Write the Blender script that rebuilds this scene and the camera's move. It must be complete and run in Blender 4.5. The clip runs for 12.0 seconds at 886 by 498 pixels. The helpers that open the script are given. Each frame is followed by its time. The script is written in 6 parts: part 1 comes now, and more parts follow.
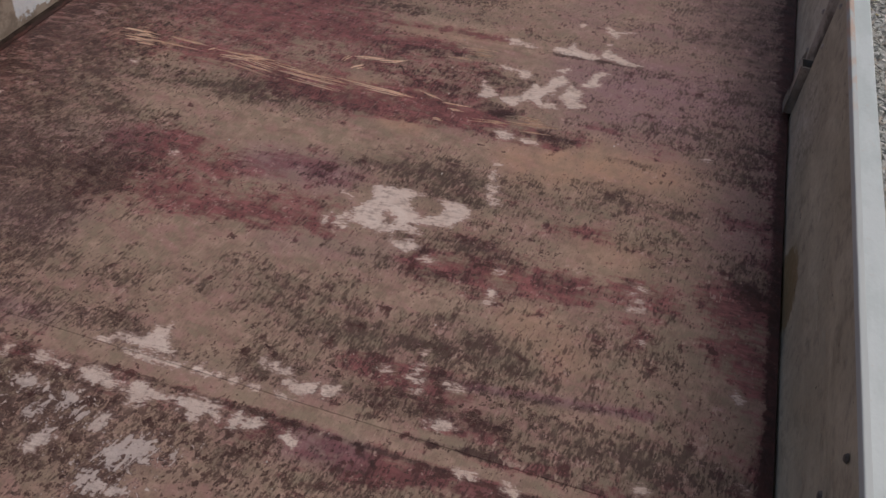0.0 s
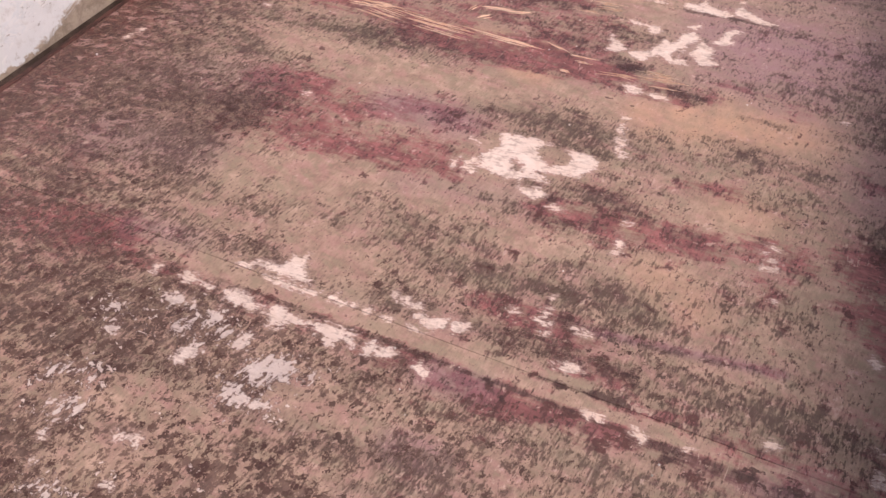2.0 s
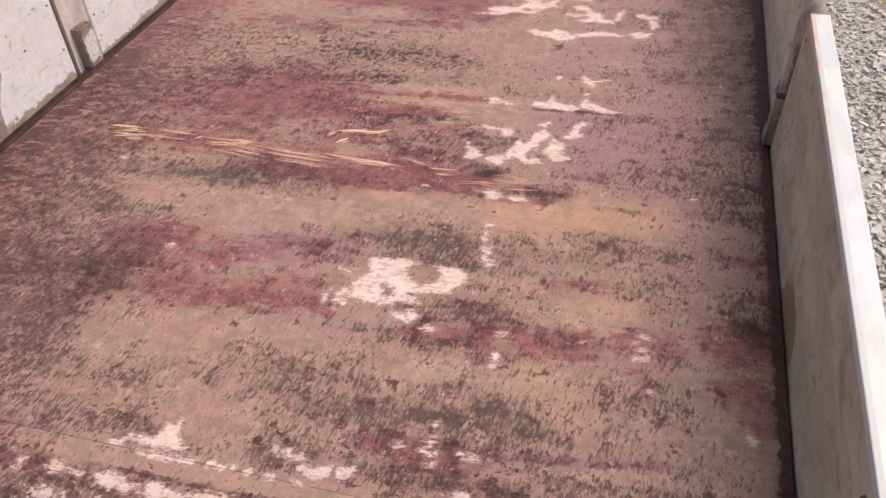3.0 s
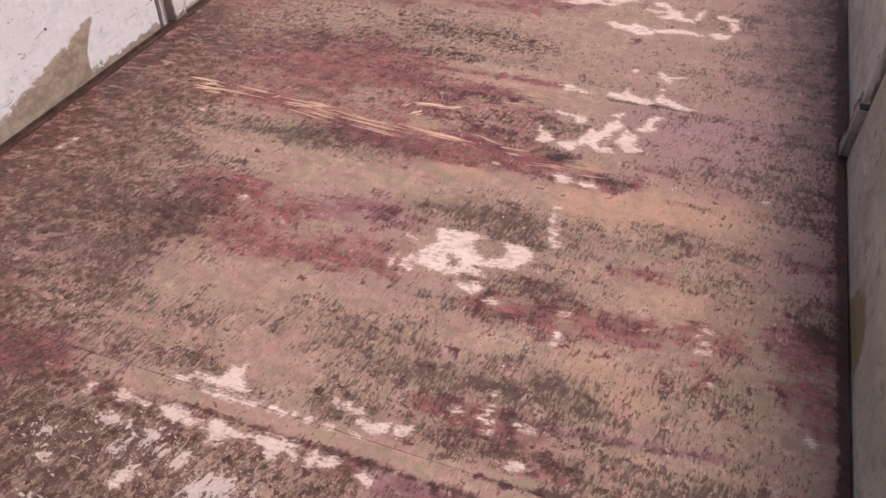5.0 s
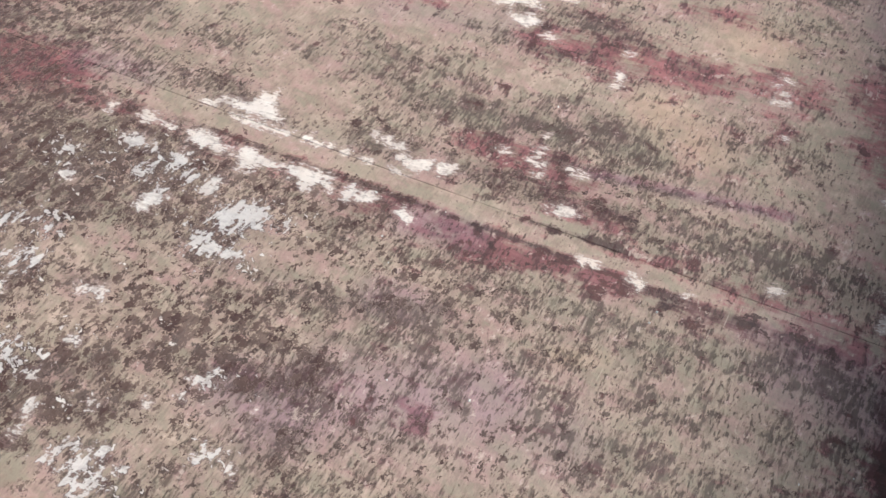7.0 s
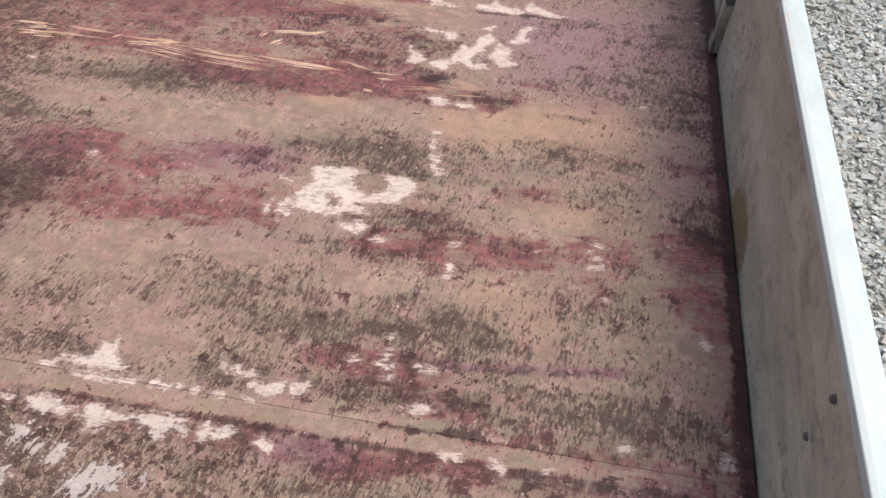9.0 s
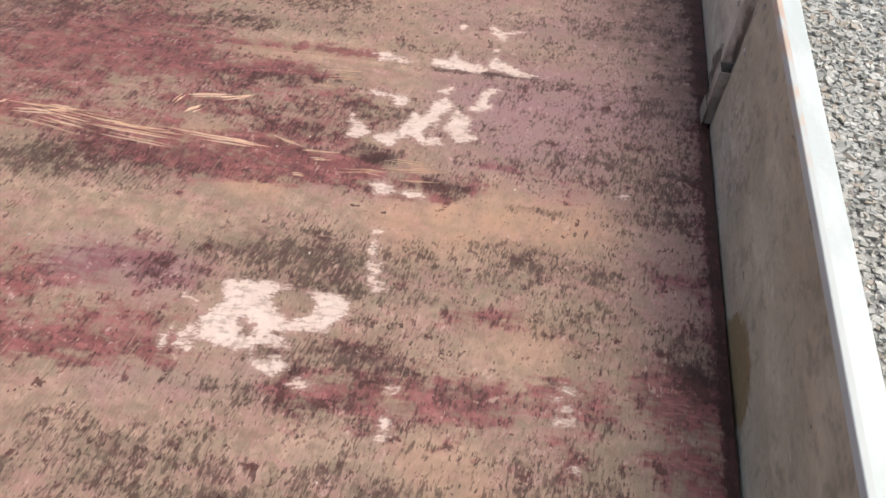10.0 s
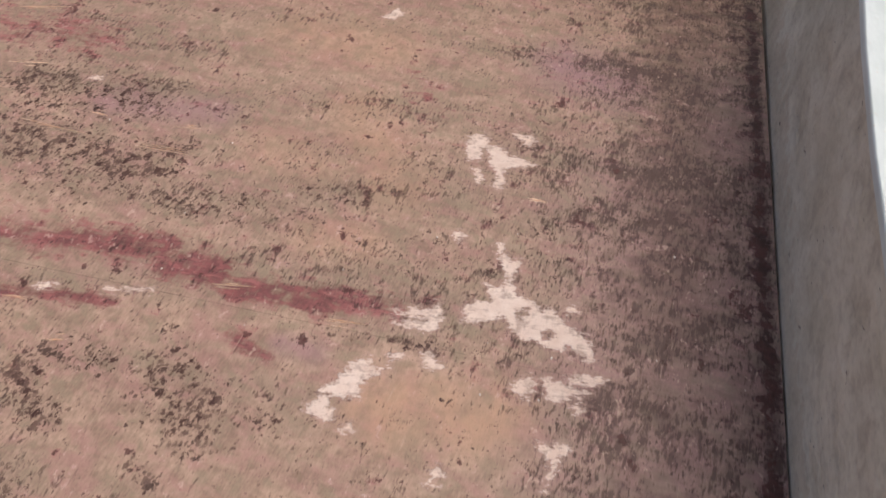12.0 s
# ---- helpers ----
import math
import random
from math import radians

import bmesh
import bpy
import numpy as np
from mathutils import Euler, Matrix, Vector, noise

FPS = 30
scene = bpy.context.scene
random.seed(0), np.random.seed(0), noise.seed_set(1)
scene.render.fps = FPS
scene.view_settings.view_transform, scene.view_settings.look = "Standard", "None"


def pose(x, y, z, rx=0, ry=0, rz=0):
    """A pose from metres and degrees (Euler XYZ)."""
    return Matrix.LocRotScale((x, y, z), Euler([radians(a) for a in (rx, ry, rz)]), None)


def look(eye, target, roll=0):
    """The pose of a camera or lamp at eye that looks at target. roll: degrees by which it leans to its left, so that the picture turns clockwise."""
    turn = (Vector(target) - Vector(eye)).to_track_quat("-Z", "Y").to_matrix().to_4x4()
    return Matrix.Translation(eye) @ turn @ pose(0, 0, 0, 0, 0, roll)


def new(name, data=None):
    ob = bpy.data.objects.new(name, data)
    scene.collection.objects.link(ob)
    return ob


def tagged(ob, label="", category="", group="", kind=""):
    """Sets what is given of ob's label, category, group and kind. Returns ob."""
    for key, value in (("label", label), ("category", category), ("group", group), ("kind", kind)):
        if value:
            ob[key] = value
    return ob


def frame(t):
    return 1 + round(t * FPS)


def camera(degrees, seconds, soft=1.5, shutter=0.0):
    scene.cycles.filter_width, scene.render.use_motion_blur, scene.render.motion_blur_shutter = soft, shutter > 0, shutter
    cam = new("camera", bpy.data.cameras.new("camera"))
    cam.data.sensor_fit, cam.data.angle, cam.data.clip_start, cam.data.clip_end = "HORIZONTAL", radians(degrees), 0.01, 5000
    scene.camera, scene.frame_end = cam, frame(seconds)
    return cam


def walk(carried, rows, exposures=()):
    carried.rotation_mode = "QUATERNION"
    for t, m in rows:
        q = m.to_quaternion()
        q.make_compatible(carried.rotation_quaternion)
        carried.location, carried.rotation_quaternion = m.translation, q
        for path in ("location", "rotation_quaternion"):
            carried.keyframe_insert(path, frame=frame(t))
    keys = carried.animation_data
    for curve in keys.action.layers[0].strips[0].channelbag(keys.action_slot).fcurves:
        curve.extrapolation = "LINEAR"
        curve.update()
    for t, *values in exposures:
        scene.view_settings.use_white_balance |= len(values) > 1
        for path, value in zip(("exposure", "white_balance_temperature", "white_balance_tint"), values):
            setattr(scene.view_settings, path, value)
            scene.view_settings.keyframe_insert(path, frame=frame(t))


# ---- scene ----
cam = camera(57.9, 12.0, shutter=0.08)
PATH = [
   (0, (0.211, -1.106, 1.153), (-0.149, 0.090, -0.073), 2.39),
   (0.2, (0.215, -1.092, 1.173), (-0.158, 0.114, -0.039), 2.21),
   (0.5, (0.209, -1.086, 1.183), (-0.187, 0.120, -0.022), 2.23),
   (1, (0.195, -1.110, 1.165), (-0.248, 0.072, -0.047), 1.95),
   (1.2, (0.185, -1.127, 1.159), (-0.275, 0.039, -0.062), 1.85),
   (1.5, (0.164, -1.159, 1.142), (-0.327, -0.029, -0.102), 1.52),
   (2, (0.135, -1.186, 1.129), (-0.364, -0.096, -0.146), -0.01),
   (2.3, (0.165, -1.128, 1.158), (-0.295, 0.015, -0.085), -0.85),
   (2.5, (0.192, -1.100, 1.183), (-0.242, 0.079, -0.036), -1.77),
   (2.7, (0.200, -1.094, 1.188), (-0.206, 0.120, -0.005), -2.39),
   (3, (0.212, -1.087, 1.199), (-0.167, 0.173, 0.045), -3.28),
   (3.2, (0.213, -1.083, 1.203), (-0.153, 0.206, 0.078), -3.45),
   (4.8, (0.164, -1.122, 1.188), (-0.255, 0.146, 0.056), 0.10),
   (5, (0.150, -1.149, 1.178), (-0.294, 0.080, 0.015), 0.33),
   (5.3, (0.102, -1.178, 1.154), (-0.358, -0.006, -0.061), 0.86),
   (5.5, (0.079, -1.182, 1.148), (-0.383, -0.051, -0.105), 1.08),
   (5.8, (0.059, -1.181, 1.128), (-0.397, -0.110, -0.178), 1.46),
   (6, (0.062, -1.162, 1.129), (-0.384, -0.133, -0.214), 1.51),
   (6.5, (0.077, -1.114, 1.086), (-0.318, -0.193, -0.300), 1.62),
   (7, (0.108, -1.127, 1.042), (-0.216, -0.352, -0.300), 1.05),
   (7.3, (0.143, -1.111, 1.046), (-0.178, -0.306, -0.300), 0.20),
   (7.5, (0.161, -1.094, 1.078), (-0.181, -0.207, -0.300), -0.78),
   (7.7, (0.165, -1.093, 1.110), (-0.187, -0.114, -0.297), -1.36),
   (9.3, (0.130, -1.053, 1.145), (-0.015, 0.131, -0.135), 3.40),
   (9.5, (0.128, -1.023, 1.120), (-0.006, 0.157, -0.165), 3.91),
   (9.8, (0.126, -0.841, 1.078), (-0.004, 0.333, -0.213), 4.10),
   (10, (0.143, -0.669, 1.108), (0.010, 0.485, -0.201), 3.66),
   (10.3, (0.147, -0.440, 1.122), (0.019, 0.722, -0.181), 3.01),
   (10.5, (0.135, -0.239, 1.095), (0.002, 0.898, -0.228), 2.24),
   (10.8, (0.079, 0.053, 1.047), (-0.012, 1.235, -0.240), 2.59),
   (11, (0.123, 0.309, 1.180), (0.001, 1.430, -0.158), 1.53),
   (11.3, (0.154, 0.696, 1.185), (0.039, 1.799, -0.169), 1.61),
   (11.5, (0.168, 0.931, 1.223), (0.049, 2.026, -0.138), 2.05),
   (11.7, (0.141, 1.160, 1.165), (0.010, 2.256, -0.193), 2.49),
   (12, (0.111, 1.485, 1.133), (-0.066, 2.561, -0.236), 3.23),
]
EXPOSURES = [
    (0, -1.12, 6300, 14), (0.1, -0.84, 6350, 15), (0.2, -0.5, 6400, 16), (0.3, -0.22, 6450, 17), (0.4, 0.0, 6500, 18), (1.0, 0.0, 6650, 22),
    (2.0, 0.03, 6660, 22), (2.5, 0.08, 6700, 22), (3.0, 0.0, 6780, 23), (3.2, 0.0, 6780, 23), (4.8, -0.11, 6720, 24), (5.2, -0.07, 6650, 23), (5.6, 0.0, 6650, 22), (6.2, 0.06, 6150, 9), (6.6, 0.20, 5700, -2), (7.0, 0.32, 5500, -5), (7.5, 0.52, 5250, -11), (7.7, 0.52, 5250, -11), (9.3, 0.0, 6250, 10), (9.6, 0.0, 6300, 10), (10.0, 0.08, 6400, 10), (10.6, 0.10, 6450, 10), (11.0, -0.04, 6500, 11), (11.5, -0.16, 6500, 11), (12, -0.20, 6500, 12),
]
walk(cam, [(t, look(eye, target, roll)) for t, eye, target, roll in PATH], EXPOSURES)

# ---- light ----
world = bpy.data.worlds.new("overcast_sky")
world.use_nodes = True
scene.world = world
sky = world.node_tree.nodes.new("ShaderNodeTexSky")
sky.sky_type, sky.sun_disc = "NISHITA", False
sky.sun_elevation, sky.sun_rotation = radians(61), radians(68)
sky.dust_density, sky.air_density, sky.ozone_density = 7.0, 0.8, 0.2
world.node_tree.links.new(sky.outputs[0], world.node_tree.nodes["Background"].inputs[0])
world.node_tree.nodes["Background"].inputs[1].default_value = 0.134
sunlight = bpy.data.lights.new("sun", "SUN")
sunlight.energy, sunlight.angle, sunlight.color = 1.12, radians(60), (1.0, 0.95, 0.89)
new("sun", sunlight).matrix_world = look((6 * math.sin(radians(68)), 6 * math.cos(radians(68)), 10.8), (0, 0, 0))


# ---- materials ----
class Graph:
    """Short forms for building a node material."""

    def __init__(self, name):
        self.mat = bpy.data.materials.new(name)
        self.mat.use_nodes = True
        self.tree = self.mat.node_tree
        self.out = self.tree.nodes["Principled BSDF"]
        self.space = self.node("ShaderNodeNewGeometry").outputs["Position"]

    def node(self, kind):
        return self.tree.nodes.new(kind)

    def put(self, socket, value):
        if isinstance(value, bpy.types.NodeSocket):
            self.tree.links.new(value, socket)
        elif isinstance(value, tuple) and len(value) == 3 and socket.type == "RGBA":
            socket.default_value = (*value, 1)
        else:
            socket.default_value = value

    def calc(self, op, a, b=0.0, c=0.0):
        n = self.node("ShaderNodeMath")
        n.operation = op
        for socket, value in zip(n.inputs, (a, b, c)):
            self.put(socket, value)
        return n.outputs[0]

    def add(self, *terms):
        total = terms[0]
        for term in terms[1:]:
            total = self.calc("ADD", total, term)
        return total

    def times(self, a, b):
        return self.calc("MULTIPLY", a, b)

    def step(self, value, low, high, to_low=0.0, to_high=1.0):
        n = self.node("ShaderNodeMapRange")
        n.interpolation_type = "SMOOTHSTEP"
        for key, v in (("Value", value), ("From Min", low), ("From Max", high), ("To Min", to_low), ("To Max", to_high)):
            self.put(n.inputs[key], v)
        return n.outputs[0]

    def mix(self, factor, a, b):
        n = self.node("ShaderNodeMix")
        n.data_type = "RGBA"
        self.put(n.inputs[0], factor)
        self.put(n.inputs[6], a)
        self.put(n.inputs[7], b)
        return n.outputs[2]

    def noise(self, scale, detail=3.0, rough=0.55, turn=0.0, shift=0.0, warp=0.0):
        """Noise spread over 0 to 1, with its own grain along x, y and z, in waves a metre."""
        m = self.node("ShaderNodeMapping")
        m.vector_type = "TEXTURE"
        self.put(m.inputs["Vector"], self.space)
        m.inputs["Scale"].default_value = tuple(1 / v for v in scale) if isinstance(scale, tuple) else (1 / scale,) * 3
        m.inputs["Location"].default_value = (shift, shift * 1.7, shift * 0.3)
        m.inputs["Rotation"].default_value = (0, 0, radians(turn))
        n = self.node("ShaderNodeTexNoise")
        self.put(n.inputs["Vector"], m.outputs[0])
        for key, v in (("Scale", 1.0), ("Detail", detail), ("Roughness", rough), ("Distortion", warp)):
            n.inputs[key].default_value = v
        return self.calc("MULTIPLY_ADD", n.outputs["Fac"], 1.9, -0.45)

    def cells(self, scale, feature="F1"):
        n = self.node("ShaderNodeTexVoronoi")
        n.feature = feature
        self.put(n.inputs["Vector"], self.space)
        n.inputs["Scale"].default_value = scale
        return n

    def flakes(self, scale, turn=0.0, shift=0.0, ragged=0.8):
        """Loose crooked cells: the way from each one's middle, and a number of its own."""
        m = self.node("ShaderNodeMapping")
        m.vector_type = "TEXTURE"
        self.put(m.inputs["Vector"], self.space)
        m.inputs["Scale"].default_value = tuple(1 / v for v in scale)
        m.inputs["Location"].default_value = (shift, shift * 1.3, 0)
        m.inputs["Rotation"].default_value = (0, 0, radians(turn))
        w = self.node("ShaderNodeTexNoise")
        self.put(w.inputs["Vector"], m.outputs[0])
        w.inputs["Scale"].default_value, w.inputs["Detail"].default_value = 2.6, 4.0
        bend = self.node("ShaderNodeVectorMath")
        bend.operation = "MULTIPLY_ADD"
        self.put(bend.inputs[0], w.outputs["Color"])
        bend.inputs[1].default_value = (2 * ragged, 2 * ragged, 0)
        self.put(bend.inputs[2], m.outputs[0])
        n = self.node("ShaderNodeTexVoronoi")
        n.voronoi_dimensions = "2D"
        self.put(n.inputs["Vector"], bend.outputs[0])
        n.inputs["Scale"].default_value = 1.0
        s = self.node("ShaderNodeSeparateColor")
        self.put(s.inputs[0], n.outputs["Color"])
        return n.outputs["Distance"], s.outputs[0], s.outputs[1]

    def axes(self):
        n = self.node("ShaderNodeSeparateXYZ")
        self.put(n.inputs[0], self.space)
        return n.outputs

    def field(self, name):
        n = self.node("ShaderNodeAttribute")
        n.attribute_name = name
        s = self.node("ShaderNodeSeparateColor")
        self.put(s.inputs[0], n.outputs["Color"])
        return s.outputs[0], s.outputs[1], s.outputs[2], n.outputs["Alpha"]

    def done(self, colour, rough, height=None, depth=0.001, strength=0.6, metal=0.0, gloss=0.5):
        self.put(self.out.inputs["Base Color"], colour)
        self.put(self.out.inputs["Roughness"], rough)
        self.put(self.out.inputs["Metallic"], metal)
        self.put(self.out.inputs["Specular IOR Level"], gloss)
        if height is not None:
            b = self.node("ShaderNodeBump")
            b.inputs["Strength"].default_value, b.inputs["Distance"].default_value = strength, depth
            self.put(b.inputs["Height"], height)
            self.put(self.out.inputs["Normal"], b.outputs[0])
        return self.mat


def deck_material():
    """Worn plywood: crimson paint, dust, brushed grime, chips down to pale wood."""
    g = Graph("worn_painted_plywood")
    bare, red, dark, blotch = g.field("wear")
    warm, cool, clean, flaky = g.field("tint")
    off = lambda n, k: g.times(g.add(n, -0.5), k)  # noqa: E731
    cloud = g.noise((7, 13, 1), 5, 0.6, shift=3)
    mott = g.noise((26, 42, 1), 5, 0.62, shift=9, warp=0.3)
    band = g.noise((1.8, 11, 1), 4, 0.5, turn=2, shift=7)
    brush = g.noise((150, 46, 1), 3, 0.6, turn=-7, shift=1, warp=0.4)
    dash = g.noise((66, 26, 1), 4, 0.65, turn=-9, shift=6, warp=0.4)
    sweep = g.noise((30, 14, 1), 4, 0.6, turn=-14, shift=11)
    drag = g.noise((9, 90, 1), 4, 0.6, turn=3, shift=14, warp=0.4)
    rag = g.noise((60, 160, 1), 4, 0.66, turn=4, shift=2, warp=0.5)
    slit = g.noise((34, 120, 1), 4, 0.62, turn=9, shift=27, warp=1.0)
    fleck = g.noise((110, 90, 1), 3, 0.62, turn=-20, shift=5, warp=0.9)
    lump = g.noise((22, 46, 1), 4, 0.6, shift=8)
    grain = g.noise((420, 300, 1), 2, 0.6, shift=4)
    fibre = g.noise((40, 420, 1), 2, 0.5, turn=2, shift=6)
    daub = g.noise((44, 40, 1), 3, 0.6, turn=25, shift=31, warp=0.5)
    wash = g.noise((16, 30, 1), 3, 0.6, turn=-20, shift=41, warp=0.5)
    shard = g.noise((52, 105, 1), 3, 0.6, turn=75, shift=33, warp=0.3)
    tick = g.noise((230, 78, 1), 2, 0.55, turn=-8, shift=19, warp=0.3)
    # dust film in several tones that run into one another
    streak = g.noise((240, 60, 1), 3, 0.6, turn=-7, shift=53, warp=0.2)
    dust = g.mix(g.step(g.add(g.times(cloud, 0.5), g.times(mott, 0.6), off(daub, 0.55), off(sweep, 0.4), off(streak, 0.45)), 0.05, 1.05), DUST_DARK, DUST_LIGHT)
    umber = g.step(g.add(lump, g.times(clean, -0.4), off(sweep, 0.8), g.times(dark, 0.35), off(band, 0.5)), 0.50, 1.20)
    dust = g.mix(g.times(umber, 0.62), dust, DUST_UMBER)
    dust = g.mix(g.times(g.step(g.add(band, off(dash, 0.4), off(mott, 0.5)), 0.35, 1.0), 0.50), dust, DUST_GREY)
    dust = g.mix(g.times(g.step(g.add(wash, off(cloud, -0.6), off(mott, 0.7), off(streak, 0.3)), 0.40, 1.0), 0.66), dust, DUST_PINK)
    dust = g.mix(g.times(g.step(g.add(wash, off(daub, 0.9), off(mott, 0.5)), -0.05, 0.50, 1.0, 0.0), 0.55), dust, DUST_MOSS)
    dust = g.mix(g.times(warm, g.step(g.add(sweep, off(mott, 0.5)), 0.0, 0.9, 0.25, 0.9)), dust, DUST_WARM)
    dust = g.mix(g.times(cool, g.step(g.add(wash, off(daub, 0.6)), 0.0, 1.0, 0.55, 1.0)), dust, DUST_COOL)
    # thin paint left under and between the dust
    smudge = g.noise((22, 50, 1), 4, 0.65, shift=23, warp=0.6)
    paint = g.mix(g.step(g.add(smudge, off(daub, 0.6), off(dash, 0.4)), 0.05, 0.95), PAINT_DEEP, PAINT_RED)
    paint = g.mix(g.times(g.step(g.add(drag, off(smudge, 0.7), off(wash, 0.9)), 0.45, 1.0), 0.52), paint, PAINT_PINK)
    paint = g.mix(g.times(g.step(g.add(dark, off(smudge, 0.5)), 0.25, 0.85), 0.80), paint, PAINT_MAROON)
    paint = g.mix(g.times(cool, 0.6), paint, PAINT_LILAC)
    show = g.add(g.times(red, 0.85), g.times(cool, 0.09), 0.14, g.times(clean, -0.35), off(mott, 0.75), off(smudge, 0.70), off(drag, 0.40), off(sweep, 0.55), off(cloud, 0.45), off(brush, 0.30))
    show = g.step(g.add(show, off(daub, 0.35)), 0.22, 0.86)
    colour = g.mix(g.times(show, g.add(0.90, g.times(dark, 0.08))), dust, paint)
    # grime in brushed dashes of three sizes, laid in bands
    thick = g.add(g.times(dark, 0.30), g.times(clean, -0.38), off(band, 0.35), off(cloud, 0.35))
    grime = g.step(g.add(brush, thick, off(sweep, 0.55), off(mott, 0.40)), 0.58, 0.92)
    wide = g.step(g.add(dash, thick, off(mott, 0.40)), 0.74, 1.08)
    ticks = g.step(g.add(tick, thick, off(daub, 0.45), off(lump, 0.40)), 0.72, 0.96)
    grime = g.calc("MAXIMUM", g.calc("MAXIMUM", g.times(grime, 0.74), g.times(wide, 0.56)), g.times(ticks, 0.84))
    colour = g.mix(grime, colour, g.mix(g.add(g.times(show, 0.8), g.times(g.step(wash, 0.3, 0.8), 0.4)), GRIME, GRIME_RED))
    # dark veil over heavy grime; also paints the right gate's shade on the deck
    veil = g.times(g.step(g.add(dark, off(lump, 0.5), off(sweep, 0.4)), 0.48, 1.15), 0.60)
    colour = g.mix(veil, colour, GRIME_SHADE)
    # thin light scrapes beside the dashes
    scrape = g.step(g.noise((210, 12, 1), 3, 0.6, turn=-7, shift=17), 0.76, 0.98)
    colour = g.mix(g.times(scrape, 0.42), colour, DUST_PALE)
    # small pale flecks of dust, with the relief's highlights painted into them
    film = g.noise((120, 70, 1), 3, 0.65, turn=-12, shift=61, warp=0.6)
    light = g.step(g.add(film, off(mott, 0.5), off(wash, 0.5), g.times(clean, -0.10), off(dash, -0.45)), 0.78, 0.98)
    colour = g.mix(g.times(light, 0.60), colour, g.mix(g.step(daub, 0.3, 0.8), DUST_PALE, DUST_ROSE))
    # long thin scratches beside the left edge
    along = g.step(g.add(g.noise((330, 1.6, 1), 2, 0.5, shift=71), off(mott, 0.25)), 0.80, 0.90)
    along = g.times(along, g.step(g.axes()[0], -1.40, -1.28, 1.0, 0.0))
    colour = g.mix(g.times(along, 0.65), colour, DUST_ROSE)
    # chips of the old coating: loose flakes with a pale lifted edge
    far, own, tone = g.flakes((78, 60, 1), turn=-22, shift=5, ragged=1.1)
    reach = g.times(g.add(g.times(blotch, 0.74), off(own, 0.55), off(lump, 0.70), off(daub, 0.60), g.times(clean, -0.45), -0.10), 0.75)
    lift = g.times(g.step(g.add(far, g.times(reach, -1.0)), 0.03, 0.14, 1.0, 0.0), g.step(blotch, 0.1, 0.4))
    chip = g.step(g.add(far, g.times(reach, -1.0)), -0.03, 0.03, 1.0, 0.0)
    far2, own2, _ = g.flakes((130, 90, 1), turn=-18, shift=9)
    reach2 = g.times(g.add(g.times(blotch, 0.45), off(own2, 0.8), off(daub, 0.60), off(cloud, 0.5), -0.16), 0.75)
    chip = g.calc("MAXIMUM", chip, g.times(g.step(g.add(far2, g.times(reach2, -1.0)), -0.04, 0.04, 1.0, 0.0), 0.8))
    # the old coat itself where it still lies thick: sharp ragged islands under a film of dust
    old = g.add(g.times(g.times(red, dark), 0.72), off(mott, 0.75), off(dash, 0.30), off(slit, 0.35), off(sweep, 0.75), off(daub, 0.65))
    coat = g.step(old, 0.43, 0.47)
    colour = g.mix(g.times(coat, g.add(0.84, off(streak, 0.35))), colour, g.mix(g.step(g.add(wash, off(daub, 0.5)), 0.25, 0.85), COAT_DARK, COAT_RED))
    isle = g.add(g.noise((20, 52, 1), 5, 0.66, turn=20, shift=83, warp=0.6), off(drag, 0.35), off(cloud, 0.5), off(sweep, 0.4))
    isle = g.times(g.step(isle, 0.60, 0.66), g.times(g.step(g.times(red, dark), 0.10, 0.45), g.step(g.axes()[0], -1.10, -0.95, 1.0, 0.0)))
    colour = g.mix(g.times(isle, 0.52), colour, g.mix(g.step(wash, 0.3, 0.8), DUST_ROSE, DUST_PINK))
    colour = g.mix(g.times(lift, 0.30), colour, DUST_LIGHT)
    colour = g.mix(g.times(chip, g.add(0.66, g.times(tone, 0.32))), colour, g.mix(g.step(wash, 0.4, 0.8), CHIP_BROWN, CHIP_GREY))
    # pale wood laid bare
    edge = g.add(g.times(g.add(bare, -0.5), 2.0), 0.02, off(rag, 0.85), off(lump, 0.20), off(fleck, 0.60), off(slit, 0.85), g.times(flaky, off(shard, 2.8)), g.times(flaky, -0.20))
    pale = g.add(g.times(g.step(edge, -0.10, 0.06), 0.5), g.times(g.step(edge, 0.0, 0.20), 0.5))
    rim = g.step(edge, -0.55, 0.03)
    colour = g.mix(g.times(rim, 0.46), colour, BARE_RIM)
    lip = g.times(g.step(edge, -0.40, -0.12), g.step(g.add(daub, off(fleck, 0.6), g.times(flaky, 0.35)), 0.45, 0.80))
    colour = g.mix(g.times(lip, g.add(0.40, g.times(flaky, 0.45))), colour, CHIP_BROWN)
    # small flakes with a dark rim where the coat is breaking up
    crack = g.add(g.noise((62, 88, 1), 3, 0.6, turn=-25, shift=37, warp=0.9), g.times(flaky, 0.36), off(lump, 0.6), off(rag, 0.25))
    colour = g.mix(g.times(g.step(crack, 0.90, 1.02), g.times(flaky, 0.85)), colour, CHIP_BROWN)
    flake = g.times(g.step(crack, 1.02, 1.08), g.step(flaky, 0.05, 0.25))
    pale = g.calc("MAXIMUM", pale, flake)
    wood = g.mix(g.step(g.add(g.times(fibre, 0.10), g.times(mott, 0.45), g.times(daub, 0.45), off(brush, 0.08)), 0.05, 0.80), BARE_DARK, BARE_LIGHT)
    wood = g.mix(g.times(g.step(g.add(slit, off(daub, 0.9), off(lump, 0.6), off(brush, 0.4)), 0.46, 1.0), 0.82), wood, BARE_DIRT)
    wood = g.mix(g.times(flaky, 0.55), wood, BARE_COOL)
